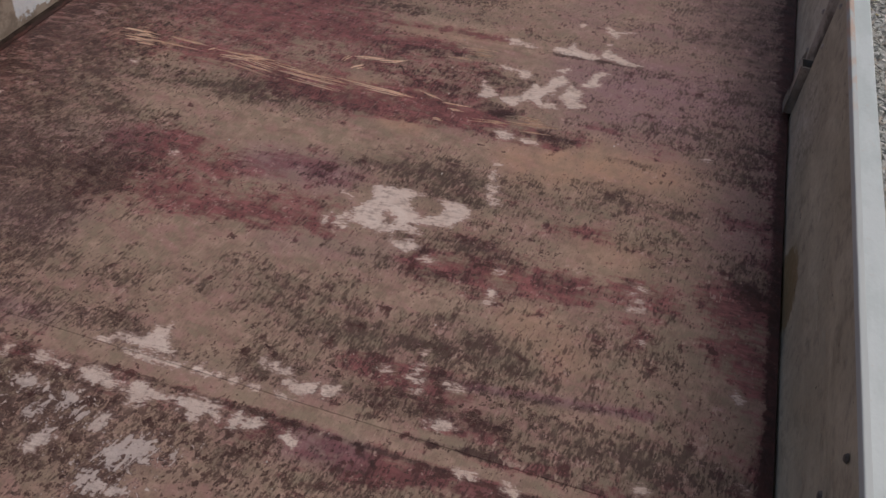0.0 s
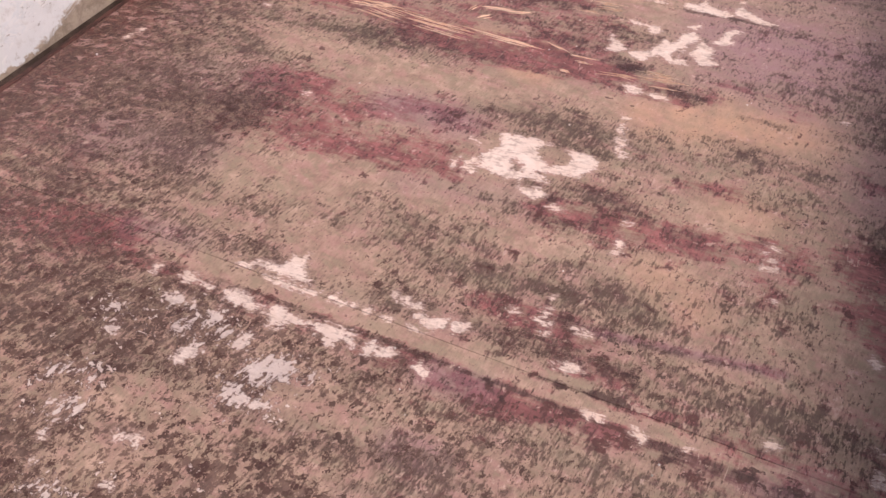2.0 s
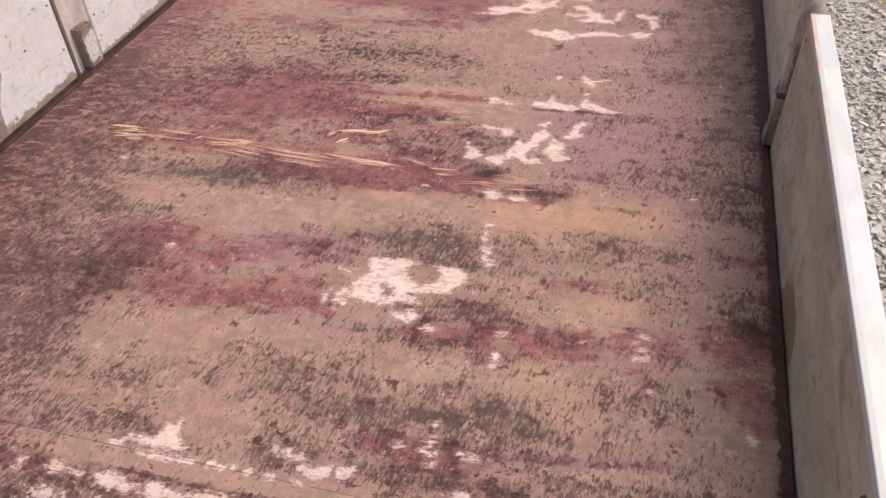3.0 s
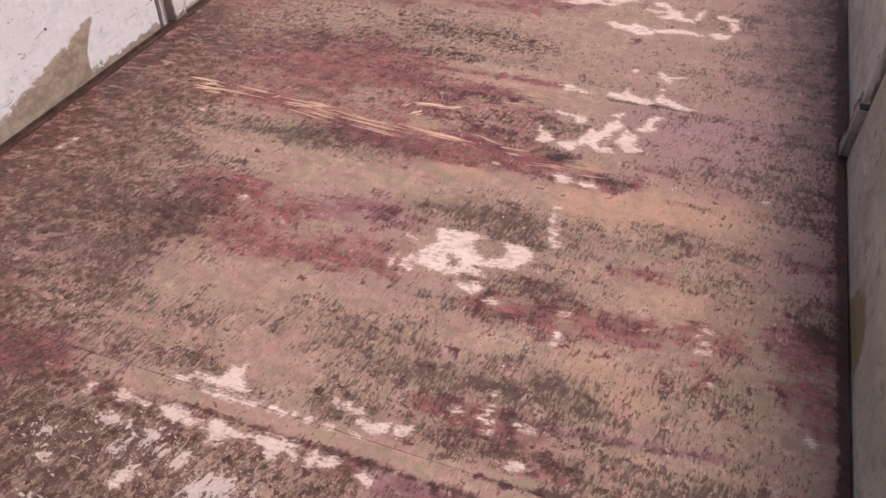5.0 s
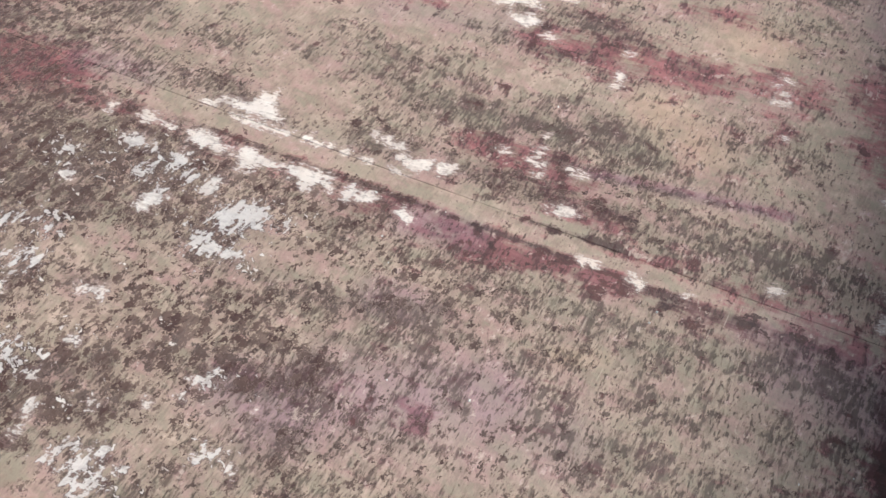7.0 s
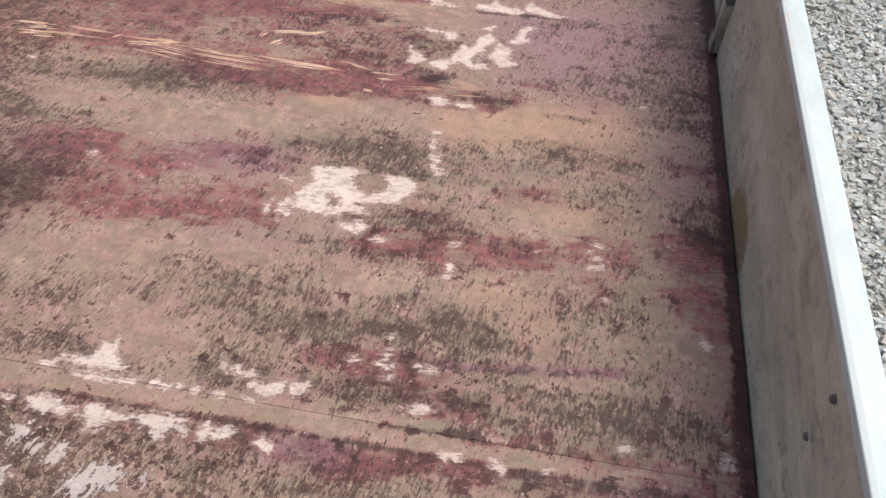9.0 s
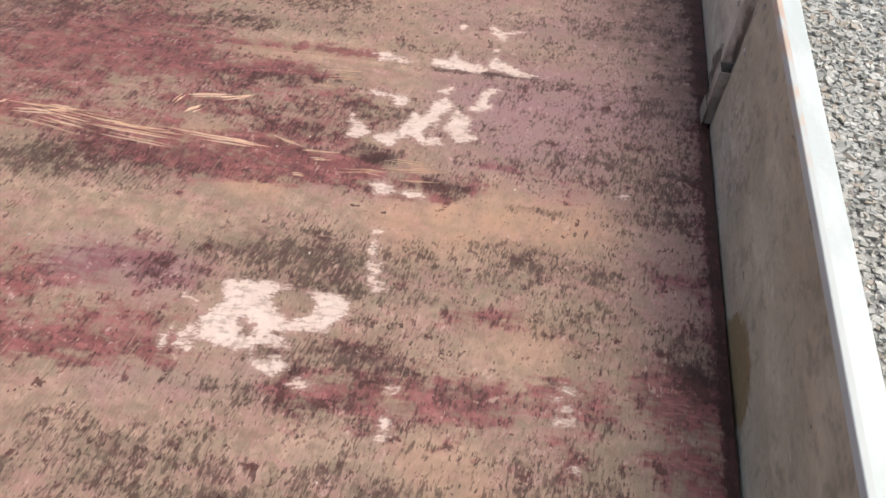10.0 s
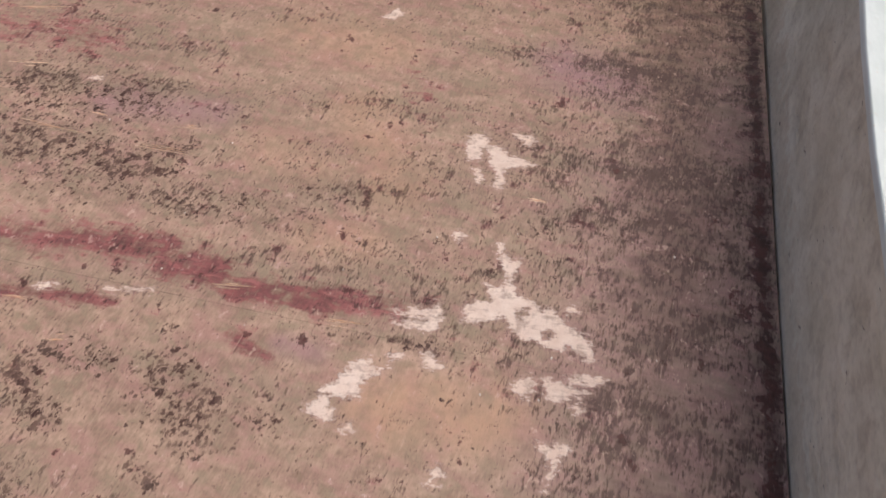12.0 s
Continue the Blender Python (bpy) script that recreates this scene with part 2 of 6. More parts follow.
    colour = g.mix(g.times(pale, 0.93), colour, wood)
    # crumbs
    dots = g.cells(24)
    crumb = g.times(g.step(dots.outputs["Distance"], 0.02, 0.04, 1.0, 0.0), g.step(dots.outputs["Color"], 0.80, 0.82))
    colour = g.mix(g.times(crumb, 0.8), colour, (0.72, 0.64, 0.56))
    speck = g.times(g.step(grain, 0.40, 1.0, 0.0, 0.20), g.add(1.0, g.times(pale, -0.88)))
    colour = g.mix(speck, colour, (0.15, 0.10, 0.08))
    rough = g.add(0.50, g.times(show, -0.08), g.times(pale, 0.15), off(grain, 0.12), off(mott, 0.10), -0.03)
    height = g.add(g.times(show, -0.25), g.times(pale, -0.7), g.times(grime, -0.70), g.times(chip, -0.5), g.times(lift, 0.5), g.times(speck, 0.80), g.times(fibre, 0.10), g.times(scrape, 0.3), g.times(light, 0.4))
    return g.done(colour, rough, height, 0.0013, 0.8, gloss=0.32)


DUST_PALE, DUST_ROSE = (0.62, 0.46, 0.365), (0.56, 0.37, 0.33)
DUST_LIGHT, DUST_DARK, DUST_GREY, DUST_UMBER = (0.545, 0.384, 0.288), (0.262, 0.175, 0.131), (0.245, 0.196, 0.142), (0.165, 0.106, 0.080)
DUST_WARM, DUST_COOL, DUST_PINK, DUST_MOSS = (0.54, 0.335, 0.225), (0.355, 0.212, 0.222), (0.430, 0.242, 0.212), (0.335, 0.275, 0.190)
PAINT_MAROON = (0.072, 0.029, 0.026)
COAT_DARK, COAT_RED = (0.044, 0.019, 0.016), (0.105, 0.037, 0.032)
PAINT_RED, PAINT_DEEP, PAINT_LILAC, PAINT_PINK = (0.275, 0.084, 0.088), (0.115, 0.038, 0.040), (0.27, 0.140, 0.165), (0.47, 0.185, 0.180)
GRIME, GRIME_RED, GRIME_SHADE = (0.064, 0.041, 0.028), (0.055, 0.021, 0.021), (0.110, 0.066, 0.056)
CHIP_BROWN, CHIP_GREY = (0.055, 0.021, 0.017), (0.066, 0.038, 0.030)
BARE_LIGHT, BARE_DARK, BARE_RIM, BARE_COOL, BARE_DIRT = (0.86, 0.745, 0.66), (0.70, 0.55, 0.465), (0.56, 0.375, 0.32), (0.51, 0.455, 0.44), (0.46, 0.34, 0.28)


def splinter_material():
    g = Graph("torn_wood")
    fibre = g.noise((60, 700, 1), 2, 0.5)
    return g.done(g.mix(fibre, (0.70, 0.41, 0.25), (0.98, 0.83, 0.65)), 0.7, fibre, 0.001)


def white_gate_material():
    """White enamel, scuffed, with a film of dried mud low down."""
    g = Graph("scuffed_white_enamel")
    _, y, z = g.axes()
    cloud = g.noise((1, 5, 9), 4, 0.6)
    fine = g.noise((1, 42, 42), 4, 0.65, shift=4)
    scuff = g.noise((1, 30, 90), 4, 0.6, shift=9, warp=1.0)
    colour = g.mix(g.step(cloud, 0.3, 0.7), (0.79, 0.82, 0.83), (0.87, 0.895, 0.90))
    rub = g.noise((1, 14, 24), 5, 0.65, shift=16, warp=1.2)
    colour = g.mix(g.times(g.step(fine, 0.50, 0.95), 0.50), colour, (0.56, 0.55, 0.52))
    colour = g.mix(g.times(g.step(g.add(cloud, g.times(g.add(rub, -0.5), 1.0)), 0.45, 0.95), 0.5), colour, (0.60, 0.70, 0.76))
    colour = g.mix(g.times(g.step(rub, 0.64, 0.80), 0.80), colour, (0.90, 0.91, 0.90))
    colour = g.mix(g.times(g.step(g.add(rub, g.times(g.add(fine, -0.5), 0.5)), 0.08, 0.24, 1.0, 0.0), 0.55), colour, (0.45, 0.42, 0.38))
    colour = g.mix(g.times(g.step(g.add(scuff, g.times(g.add(rub, -0.5), 0.45)), 0.76, 0.88), 0.62), colour, (0.24, 0.22, 0.20))
    # mud film that ends in a ragged slope on one side and an upright edge on the other
    slope = g.add(g.times(g.add(y, 0.086), 0.275), g.times(z, -1.0), g.times(g.add(rub, -0.5), 0.045), g.times(g.add(cloud, -0.5), 0.02))
    side = g.add(0.457, g.times(z, 0.30), g.times(y, -1.0), g.times(g.calc("SINE", g.times(z, 22.0)), -0.022), g.times(g.add(rub, -0.5), 0.012))
    film = g.times(g.step(slope, -0.008, 0.008), g.step(side, -0.003, 0.004))
    hem = g.step(g.add(g.times(z, -1.0), 0.016, g.times(g.add(fine, -0.5), 0.03), g.times(g.add(cloud, -0.5), 0.03)), -0.002, 0.004)
    film = g.calc("MAXIMUM", film, hem)
    mud = g.mix(g.step(g.add(fine, g.times(g.add(rub, -0.5), 0.8)), 0.2, 0.8), (0.25, 0.19, 0.132), (0.42, 0.338, 0.252))
    colour = g.mix(g.times(film, 0.93), colour, mud)
    rough = g.add(0.42, g.times(film, 0.25), g.times(g.add(fine, -0.5), 0.2))
    height = g.add(g.times(film, 0.5), g.times(fine, 0.5), g.times(cloud, 1.5))
    return g.done(colour, rough, height, 0.0022, 0.7)


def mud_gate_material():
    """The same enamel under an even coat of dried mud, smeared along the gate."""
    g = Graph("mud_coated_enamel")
    _, y, z = g.axes()
    mid = lambda n, k: g.times(g.add(n, -0.5), k)  # noqa: E731
    cloud = g.noise((1, 2.5, 6), 4, 0.6, shift=6)
    smear = g.noise((1, 9, 13), 4, 0.6, shift=2, warp=0.3)
    swirl = g.noise((1, 20, 26), 5, 0.66, shift=13, warp=0.4)
    stroke = g.noise((1, 16, 90), 3, 0.6, shift=29, warp=0.2)
    flake = g.noise((1, 26, 46), 5, 0.66, shift=21, warp=0.3)
    fine = g.noise((1, 80, 110), 3, 0.6)
    colour = g.mix(g.step(g.add(cloud, mid(smear, 0.5)), 0.15, 0.85), (0.470, 0.440, 0.328), (0.645, 0.608, 0.470))
    colour = g.mix(g.times(g.step(g.add(smear, mid(cloud, 0.5)), 0.55, 0.95), 0.35), colour, (0.68, 0.65, 0.535))
    colour = g.mix(g.times(g.step(g.add(swirl, mid(smear, 0.4)), 0.20, 0.48, 1.0, 0.0), 0.45), colour, (0.23, 0.195, 0.145))
    colour = g.mix(g.times(g.step(stroke, 0.75, 0.98), 0.30), colour, (0.78, 0.75, 0.66))
    colour = g.mix(g.times(g.step(g.noise((1, 14, 60), 3, 0.6, shift=51, warp=0.3), 0.84, 1.0), 0.45), colour, (0.17, 0.14, 0.105))
    # the far gate is brightened in its colour, in ragged patches
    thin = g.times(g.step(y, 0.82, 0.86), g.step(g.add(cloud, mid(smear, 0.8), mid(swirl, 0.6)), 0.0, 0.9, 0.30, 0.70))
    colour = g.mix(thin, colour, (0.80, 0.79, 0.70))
    # coat scraped thin beside the post
    worn = g.times(g.step(g.add(g.calc("ABSOLUTE", g.add(y, -0.60)), mid(flake, 0.35), mid(swirl, 0.2)), 0.10, 0.22, 1.0, 0.0), g.step(g.add(z, mid(swirl, 0.20)), 0.12, 0.24, 1.0, 0.0))
    worn = g.times(worn, g.step(g.add(flake, mid(swirl, 0.6)), 0.35, 0.60))
    colour = g.mix(g.times(worn, 0.60), colour, (0.74, 0.70, 0.61))
    # lighter flaking along the foot, and one damp ochre stain
    foot = g.step(g.add(g.times(z, -1.0), 0.060, mid(flake, 0.12), mid(cloud, 0.08)), 0.0, 0.014)
    foot = g.times(foot, g.step(y, 0.10, 0.26))
    colour = g.mix(g.times(foot, 0.50), colour, (0.60, 0.515, 0.40))
    far = g.calc("SQRT", g.add(g.calc("POWER", g.times(g.add(y, -0.13), 1 / 0.115), 2.0), g.calc("POWER", g.times(g.add(z, -0.015), 1 / 0.068), 2.0)))
    damp = g.step(g.add(far, mid(flake, 0.45)), 0.82, 1.0, 1.0, 0.0)
    colour = g.mix(g.times(damp, 0.9), colour, (0.30, 0.22, 0.105))
    # brown drips at the foot beside the post
    far = g.calc("SQRT", g.add(g.calc("POWER", g.times(g.add(y, -0.935), 1 / 0.050), 2.0), g.calc("POWER", g.times(g.add(z, -0.050), 1 / 0.062), 2.0)))
    drip = g.step(g.add(far, mid(flake, 0.9), mid(swirl, 0.5)), 0.55, 0.95, 1.0, 0.0)
    colour = g.mix(g.times(drip, 0.85), colour, (0.085, 0.060, 0.038))
    nick = g.noise((1, 45, 90), 2, 0.5, shift=44, warp=0.6)
    colour = g.mix(g.times(g.step(nick, 0.93, 0.98), 0.8), colour, (0.10, 0.085, 0.07))
    colour = g.mix(g.step(fine, 0.35, 0.9, 0.0, 0.16), colour, (0.17, 0.15, 0.12))
    height = g.add(g.times(cloud, 3.0), g.times(smear, 1.0), g.times(swirl, 0.6), g.times(worn, 0.5), g.times(stroke, 0.3), g.times(nick, -0.4))
    return g.done(colour, g.add(0.60, mid(fine, 0.2)), height, 0.0040, 0.75)


def cap_material():
    g = Graph("white_cap_paint")
    _, y, z = g.axes()
    cloud = g.noise((20, 7, 20), 4, 0.6)
    fine = g.noise((130, 90, 130), 3, 0.6)
    colour = g.mix(g.step(cloud, 0.3, 0.7), (0.63, 0.715, 0.70), (0.71, 0.79, 0.78))
    colour = g.mix(g.times(g.step(fine, 0.7, 1.0), 0.35), colour, (0.66, 0.62, 0.56))
    blot = g.times(g.step(g.add(cloud, g.times(fine, 0.3)), 0.90, 1.02), g.step(y, 0.9, 1.0))
    colour = g.mix(g.times(blot, 0.60), colour, (0.60, 0.42, 0.26))
    return g.done(colour, g.add(0.38, g.times(fine, 0.2)), fine, 0.0006, 0.4)


def rust_edge_material():
    g = Graph("rubbed_rusty_edge")
    cloud = g.noise((60, 14, 60), 4, 0.6)
    _, y, _ = g.axes()
    rubbed = g.times(g.step(g.add(cloud, g.times(g.add(y, -0.55), 0.6)), 0.30, 0.65), g.step(y, 0.0, 0.6, 0.15, 1.0))
    return g.done(g.mix(rubbed, (0.60, 0.66, 0.645), (0.65, 0.53, 0.43)), 0.6, cloud, 0.0006, 0.5)


def steel_material(name, low, high, rough=0.6, gloss=0.5):
    g = Graph(name)
    cloud = g.noise((22, 22, 14), 4, 0.6)
    fine = g.noise(160, 3, 0.6)
    colour = g.mix(g.step(cloud, 0.3, 0.7), low, high)
    colour = g.mix(g.times(g.step(fine, 0.55, 0.8), 0.4), colour, tuple(0.5 * v for v in low))
    return g.done(colour, g.add(rough, g.times(g.add(fine, -0.5), 0.25)), g.add(cloud, fine), 0.0008, 0.5, gloss=gloss)


def post_material():
    """Mud-filmed steel, darkened down the fold and towards the foot."""
    g = Graph("mud_filmed_steel")
    _, y, z = g.axes()
    cloud = g.noise((22, 22, 14), 4, 0.6)
    run = g.noise((20, 26, 14), 4, 0.6, shift=5, warp=0.2)
    fine = g.noise(160, 3, 0.6)
    colour = g.mix(g.step(cloud, 0.25, 0.75), (0.36, 0.32, 0.26), (0.52, 0.47, 0.395))
    colour = g.mix(g.times(g.step(run, 0.55, 0.95), 0.5), colour, (0.66, 0.62, 0.55))
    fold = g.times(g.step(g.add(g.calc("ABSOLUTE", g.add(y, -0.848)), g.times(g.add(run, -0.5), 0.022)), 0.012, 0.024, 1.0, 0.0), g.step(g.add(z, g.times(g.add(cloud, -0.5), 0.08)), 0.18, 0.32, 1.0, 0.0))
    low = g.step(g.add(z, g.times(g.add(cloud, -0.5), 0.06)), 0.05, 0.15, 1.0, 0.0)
    blot = g.calc("MAXIMUM", g.times(fold, 0.92), g.times(low, 0.45))
    colour = g.mix(blot, colour, (0.060, 0.046, 0.034))
    colour = g.mix(g.times(g.step(fine, 0.55, 0.8), 0.4), colour, (0.17, 0.15, 0.12))
    return g.done(colour, g.add(0.6, g.times(g.add(fine, -0.5), 0.25)), g.add(cloud, fine), 0.0008, 0.5)


def socket_material():
    """White enamel, chipped, dirty brown round the rim; the near side's shade is painted on."""
    g = Graph("chipped_white_steel")
    _, y, z = g.axes()
    chips = g.noise((60, 60, 45), 4, 0.62, warp=0.8)
    fine = g.noise(150, 3, 0.6)
    colour = g.mix(g.step(fine, 0.3, 0.8), (0.80, 0.80, 0.79), (0.66, 0.64, 0.61))
    rim = g.step(g.add(z, g.times(g.add(chips, -0.5), 0.05)), 0.100, 0.118)
    # shade of the near face, put into the colour
    side = g.step(g.add(y, g.times(g.add(chips, -0.5), 0.006)), 0.837, 0.841, 1.0, 0.0)
    low = g.step(g.add(z, g.times(g.add(chips, -0.5), 0.05)), 0.012, 0.024, 1.0, 0.0)
    dirt_shade = g.calc("MAXIMUM", g.calc("MAXIMUM", rim, side), g.calc("MAXIMUM", low, g.step(chips, 0.72, 0.80)))
    colour = g.mix(g.times(dirt_shade, 0.85), colour, g.mix(fine, (0.10, 0.068, 0.048), (0.22, 0.165, 0.125)))
    return g.done(colour, 0.6, g.add(chips, fine), 0.001, 0.5)


def trim_material():
    g = Graph("worn_maroon_trim")
    cloud = g.noise((40, 9, 1), 4, 0.6)
    dash = g.noise((150, 50, 1), 3, 0.6)
    colour = g.mix(g.step(g.add(cloud, g.times(g.add(dash, -0.5), 0.5)), 0.42, 0.66), (0.034, 0.014, 0.011), (0.085, 0.034, 0.028))
    return g.done(colour, 0.65, dash, 0.0008, 0.5, gloss=0.3)


def stone_material():
    g = Graph("crushed_grey_stone")
    rand = g.node("ShaderNodeNewGeometry").outputs["Random Per Island"]
    fine = g.noise(140, 4, 0.65)
    big = g.noise(2.2, 3, 0.5)
    colour = g.mix(rand, (0.42, 0.45, 0.43), (0.84, 0.86, 0.81))
    colour = g.mix(g.step(rand, 0.86, 0.9), colour, (0.54, 0.49, 0.41))
    colour = g.mix(g.times(g.step(big, 0.5, 0.7), 0.3), colour, (0.40, 0.40, 0.34))
    colour = g.mix(g.step(fine, 0.3, 0.8, 0.0, 0.4), colour, (0.32, 0.33, 0.33))
    return g.done(colour, 0.8, fine, 0.002, 0.6)


def ground_material():
    """Stone dust, going over to mossy soil past the end of the gravel."""
    g = Graph("stone_dust_and_soil")
    x, y, _ = g.axes()
    fine = g.noise(55, 5, 0.65)
    big = g.noise(5, 4, 0.6)
    cell = g.cells(34)
    grit = g.mix(g.step(cell.outputs["Distance"], 0.1, 0.65), (0.60, 0.61, 0.59), (0.20, 0.20, 0.195))
    grit = g.mix(g.times(cell.outputs["Color"], 0.4), grit, (0.48, 0.485, 0.465))
    soil = g.mix(g.step(fine, 0.35, 0.65), (0.31, 0.25, 0.17), (0.50, 0.42, 0.31))
    moss = g.mix(g.step(fine, 0.4, 0.6), (0.13, 0.118, 0.035), (0.33, 0.285, 0.11))
    edge = g.add(y, -3.52, g.times(g.add(x, -1.2), 0.45), g.times(g.add(big, -0.5), 0.35), g.times(g.add(fine, -0.5), 0.15))
    mossy = g.times(g.step(edge, -0.12, 0.02), g.step(g.add(edge, g.times(g.add(big, -0.5), 1.2), g.times(g.add(fine, -0.5), 0.8)), 0.05, 0.34, 0.85, 0.08))
    colour = g.mix(g.step(edge, -0.05, 0.12), grit, soil)
    colour = g.mix(mossy, colour, moss)
    return g.done(colour, 0.92, g.add(fine, big), 0.012, 0.8)


DECK, SPLINTER = deck_material(), splinter_material()
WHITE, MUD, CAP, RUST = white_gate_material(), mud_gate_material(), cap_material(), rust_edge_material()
POST_GREY = post_material()
POST_WHITE = socket_material()
POST_PINK = steel_material("faded_cream_steel", (0.60, 0.55, 0.50), (0.74, 0.69, 0.64), 0.5)
BOLT = steel_material("dull_bolt_steel", (0.13, 0.115, 0.095), (0.30, 0.27, 0.225))
PALE_BOLT = steel_material("scuffed_bolt_steel", (0.34, 0.31, 0.27), (0.55, 0.51, 0.46))
DARK_STEEL = steel_material("dark_frame_steel", (0.030, 0.022, 0.018), (0.06, 0.045, 0.036), 0.85, 0.1)
TRIM, STONE, GROUND = trim_material(), stone_material(), ground_material()
STRAW = steel_material("dry_straw", (0.55, 0.48, 0.28), (0.80, 0.74, 0.54), 0.8)
MOSS = steel_material("yellow_moss", (0.16, 0.15, 0.035), (0.36, 0.32, 0.09), 0.9)
CRUMB = steel_material("pale_grit", (0.45, 0.40, 0.35), (0.80, 0.76, 0.70), 0.8)
TWIG = steel_material("dark_twig", (0.09, 0.068, 0.05), (0.16, 0.125, 0.09), 0.85)


# ---- mesh helpers ----
def part(name, bm, material, parent=None, label=""):
    me = bpy.data.meshes.new(name)
    bm.to_mesh(me)
    bm.free()
    me.materials.append(material)
    ob = new(name, me)
    ob.parent = parent
    return tagged(ob, label)


def empty(name, place, label="", category="", group="", kind=""):
    ob = new(name)
    ob.location = place
    ob.empty_display_size = 0.1
    bpy.context.view_layer.update()
    return tagged(ob, label, category, group, kind)


def add_box(bm, low, high, bevel=0.0, segments=2):
    made = bmesh.ops.create_cube(bm, size=1)["verts"]
    for v in made:
        v.co = [(a + b) / 2 + c * (b - a) for a, b, c in zip(low, high, v.co)]
    if bevel:
        edges = {e for v in made for e in v.link_edges}
        bmesh.ops.bevel(bm, geom=list(edges), offset=bevel, segments=segments, affect="EDGES", profile=0.6)


def box(low, high, bevel=0.0, segments=2):
    bm = bmesh.new()
    add_box(bm, low, high, bevel, segments)
    return bm


def tube(low, high, wall):
    """An upright hollow box section, open at the top."""
    (x0, y0, z0), (x1, y1, z1) = low, high
    bm = bmesh.new()
    rings = []
    for inset, z in ((0, z0), (0, z1), (wall, z1), (wall, z0 + 0.01)):
        rings.append([bm.verts.new((x, y, z)) for x, y in ((x0 + inset, y0 + inset), (x1 - inset, y0 + inset), (x1 - inset, y1 - inset), (x0 + inset, y1 - inset))])
    for a, b in zip(rings, rings[1:]):
        for n in range(4):
            m = (n + 1) % 4
            bm.faces.new((a[n], a[m], b[m], b[n]))
    bm.faces.new(rings[3])
    bm.faces.new(rings[0][::-1])
    outer = [e for e in bm.edges if len({v.co.z for v in e.verts}) == 2 and e.verts[0] in rings[0] + rings[1] and e.verts[1] in rings[0] + rings[1]]
    bmesh.ops.bevel(bm, geom=outer, offset=0.004, segments=2, affect="EDGES")
    bmesh.ops.recalc_face_normals(bm, faces=bm.faces)
    return bm


def bolt_head(x, y, z, side, radius=0.006):
    """A low round head on an upright face; side: +1 when the face looks to +x."""
    bm = bmesh.new()
    bmesh.ops.create_cone(bm, cap_ends=True, segments=10, radius1=radius, radius2=radius * 0.65, depth=0.004)
    turn = Matrix.Translation((x + side * 0.002, y, z)) @ Matrix.Rotation(radians(90 * side), 4, "Y")
    bmesh.ops.transform(bm, matrix=turn, verts=bm.verts)
    return bm


# ---- the deck ----
X_LEFT, X_RIGHT = -1.51, 0.548       # inner faces of the side gates
DECK_X0, DECK_X1 = -1.498, 0.5405     # edges of the plywood
SEAMS = (-1.69, -0.421, 0.858, 2.168, 3.42)
SLOPES = (0.0, 0.0, 0.030, -0.008, 0.0)             # how far each joint runs askew
GAPS = (0.0005, 0.0005, 0.0005, 0.0003, 0.0005)   # half the open joint at each
CELL = 0.004
GX, GY = DECK_X0 - 0.02, -1.80
NX, NY = int(2.09 / CELL), int(5.40 / CELL)
FIELD = {k: np.zeros((NY, NX), np.float32) for k in ("red", "dark", "blotch", "warm", "cool", "clean", "flaky")}
FIELD["bare"] = np.full((NY, NX), -0.02, np.float32)
FIELD["hole"] = np.full((NY, NX), -0.02, np.float32)


def mark(kind, *patches):
    """Lay long rounded patches on the deck: x, y, half length, half width, turn in degrees and, for the soft kinds, strength."""
    field = FIELD[kind]
    sharp = kind in ("bare", "hole")
    for x, y, a, b, turn, *rest in patches:
        reach = 0.02 if sharp else 1.9 * b
        i0, i1 = (int((x + s * (a + reach) - GX) / CELL) for s in (-1, 1))
        j0, j1 = (int((y + s * (a + reach) - GY) / CELL) for s in (-1, 1))
        i0, i1, j0, j1 = max(i0, 0), min(i1 + 1, NX), max(j0, 0), min(j1 + 1, NY)
        if i0 >= i1 or j0 >= j1:
            continue
        dx = GX + CELL * np.arange(i0, i1)[None, :] - x
        dy = GY + CELL * np.arange(j0, j1)[:, None] - y
        c, s = math.cos(radians(turn)), math.sin(radians(turn))
        u, v = c * dx + s * dy, c * dy - s * dx
        inside = b - np.hypot(np.maximum(np.abs(u) - max(a - b, 0), 0), v)
        if sharp:
            value = inside + 0.001
        else:
            k = np.clip((inside + 1.7 * b) / (2.5 * b), 0, 1)
            value = rest[0] * k * k * (3 - 2 * k)
        part_of = field[j0:j1, i0:i1]
        np.maximum(part_of, value, out=part_of)


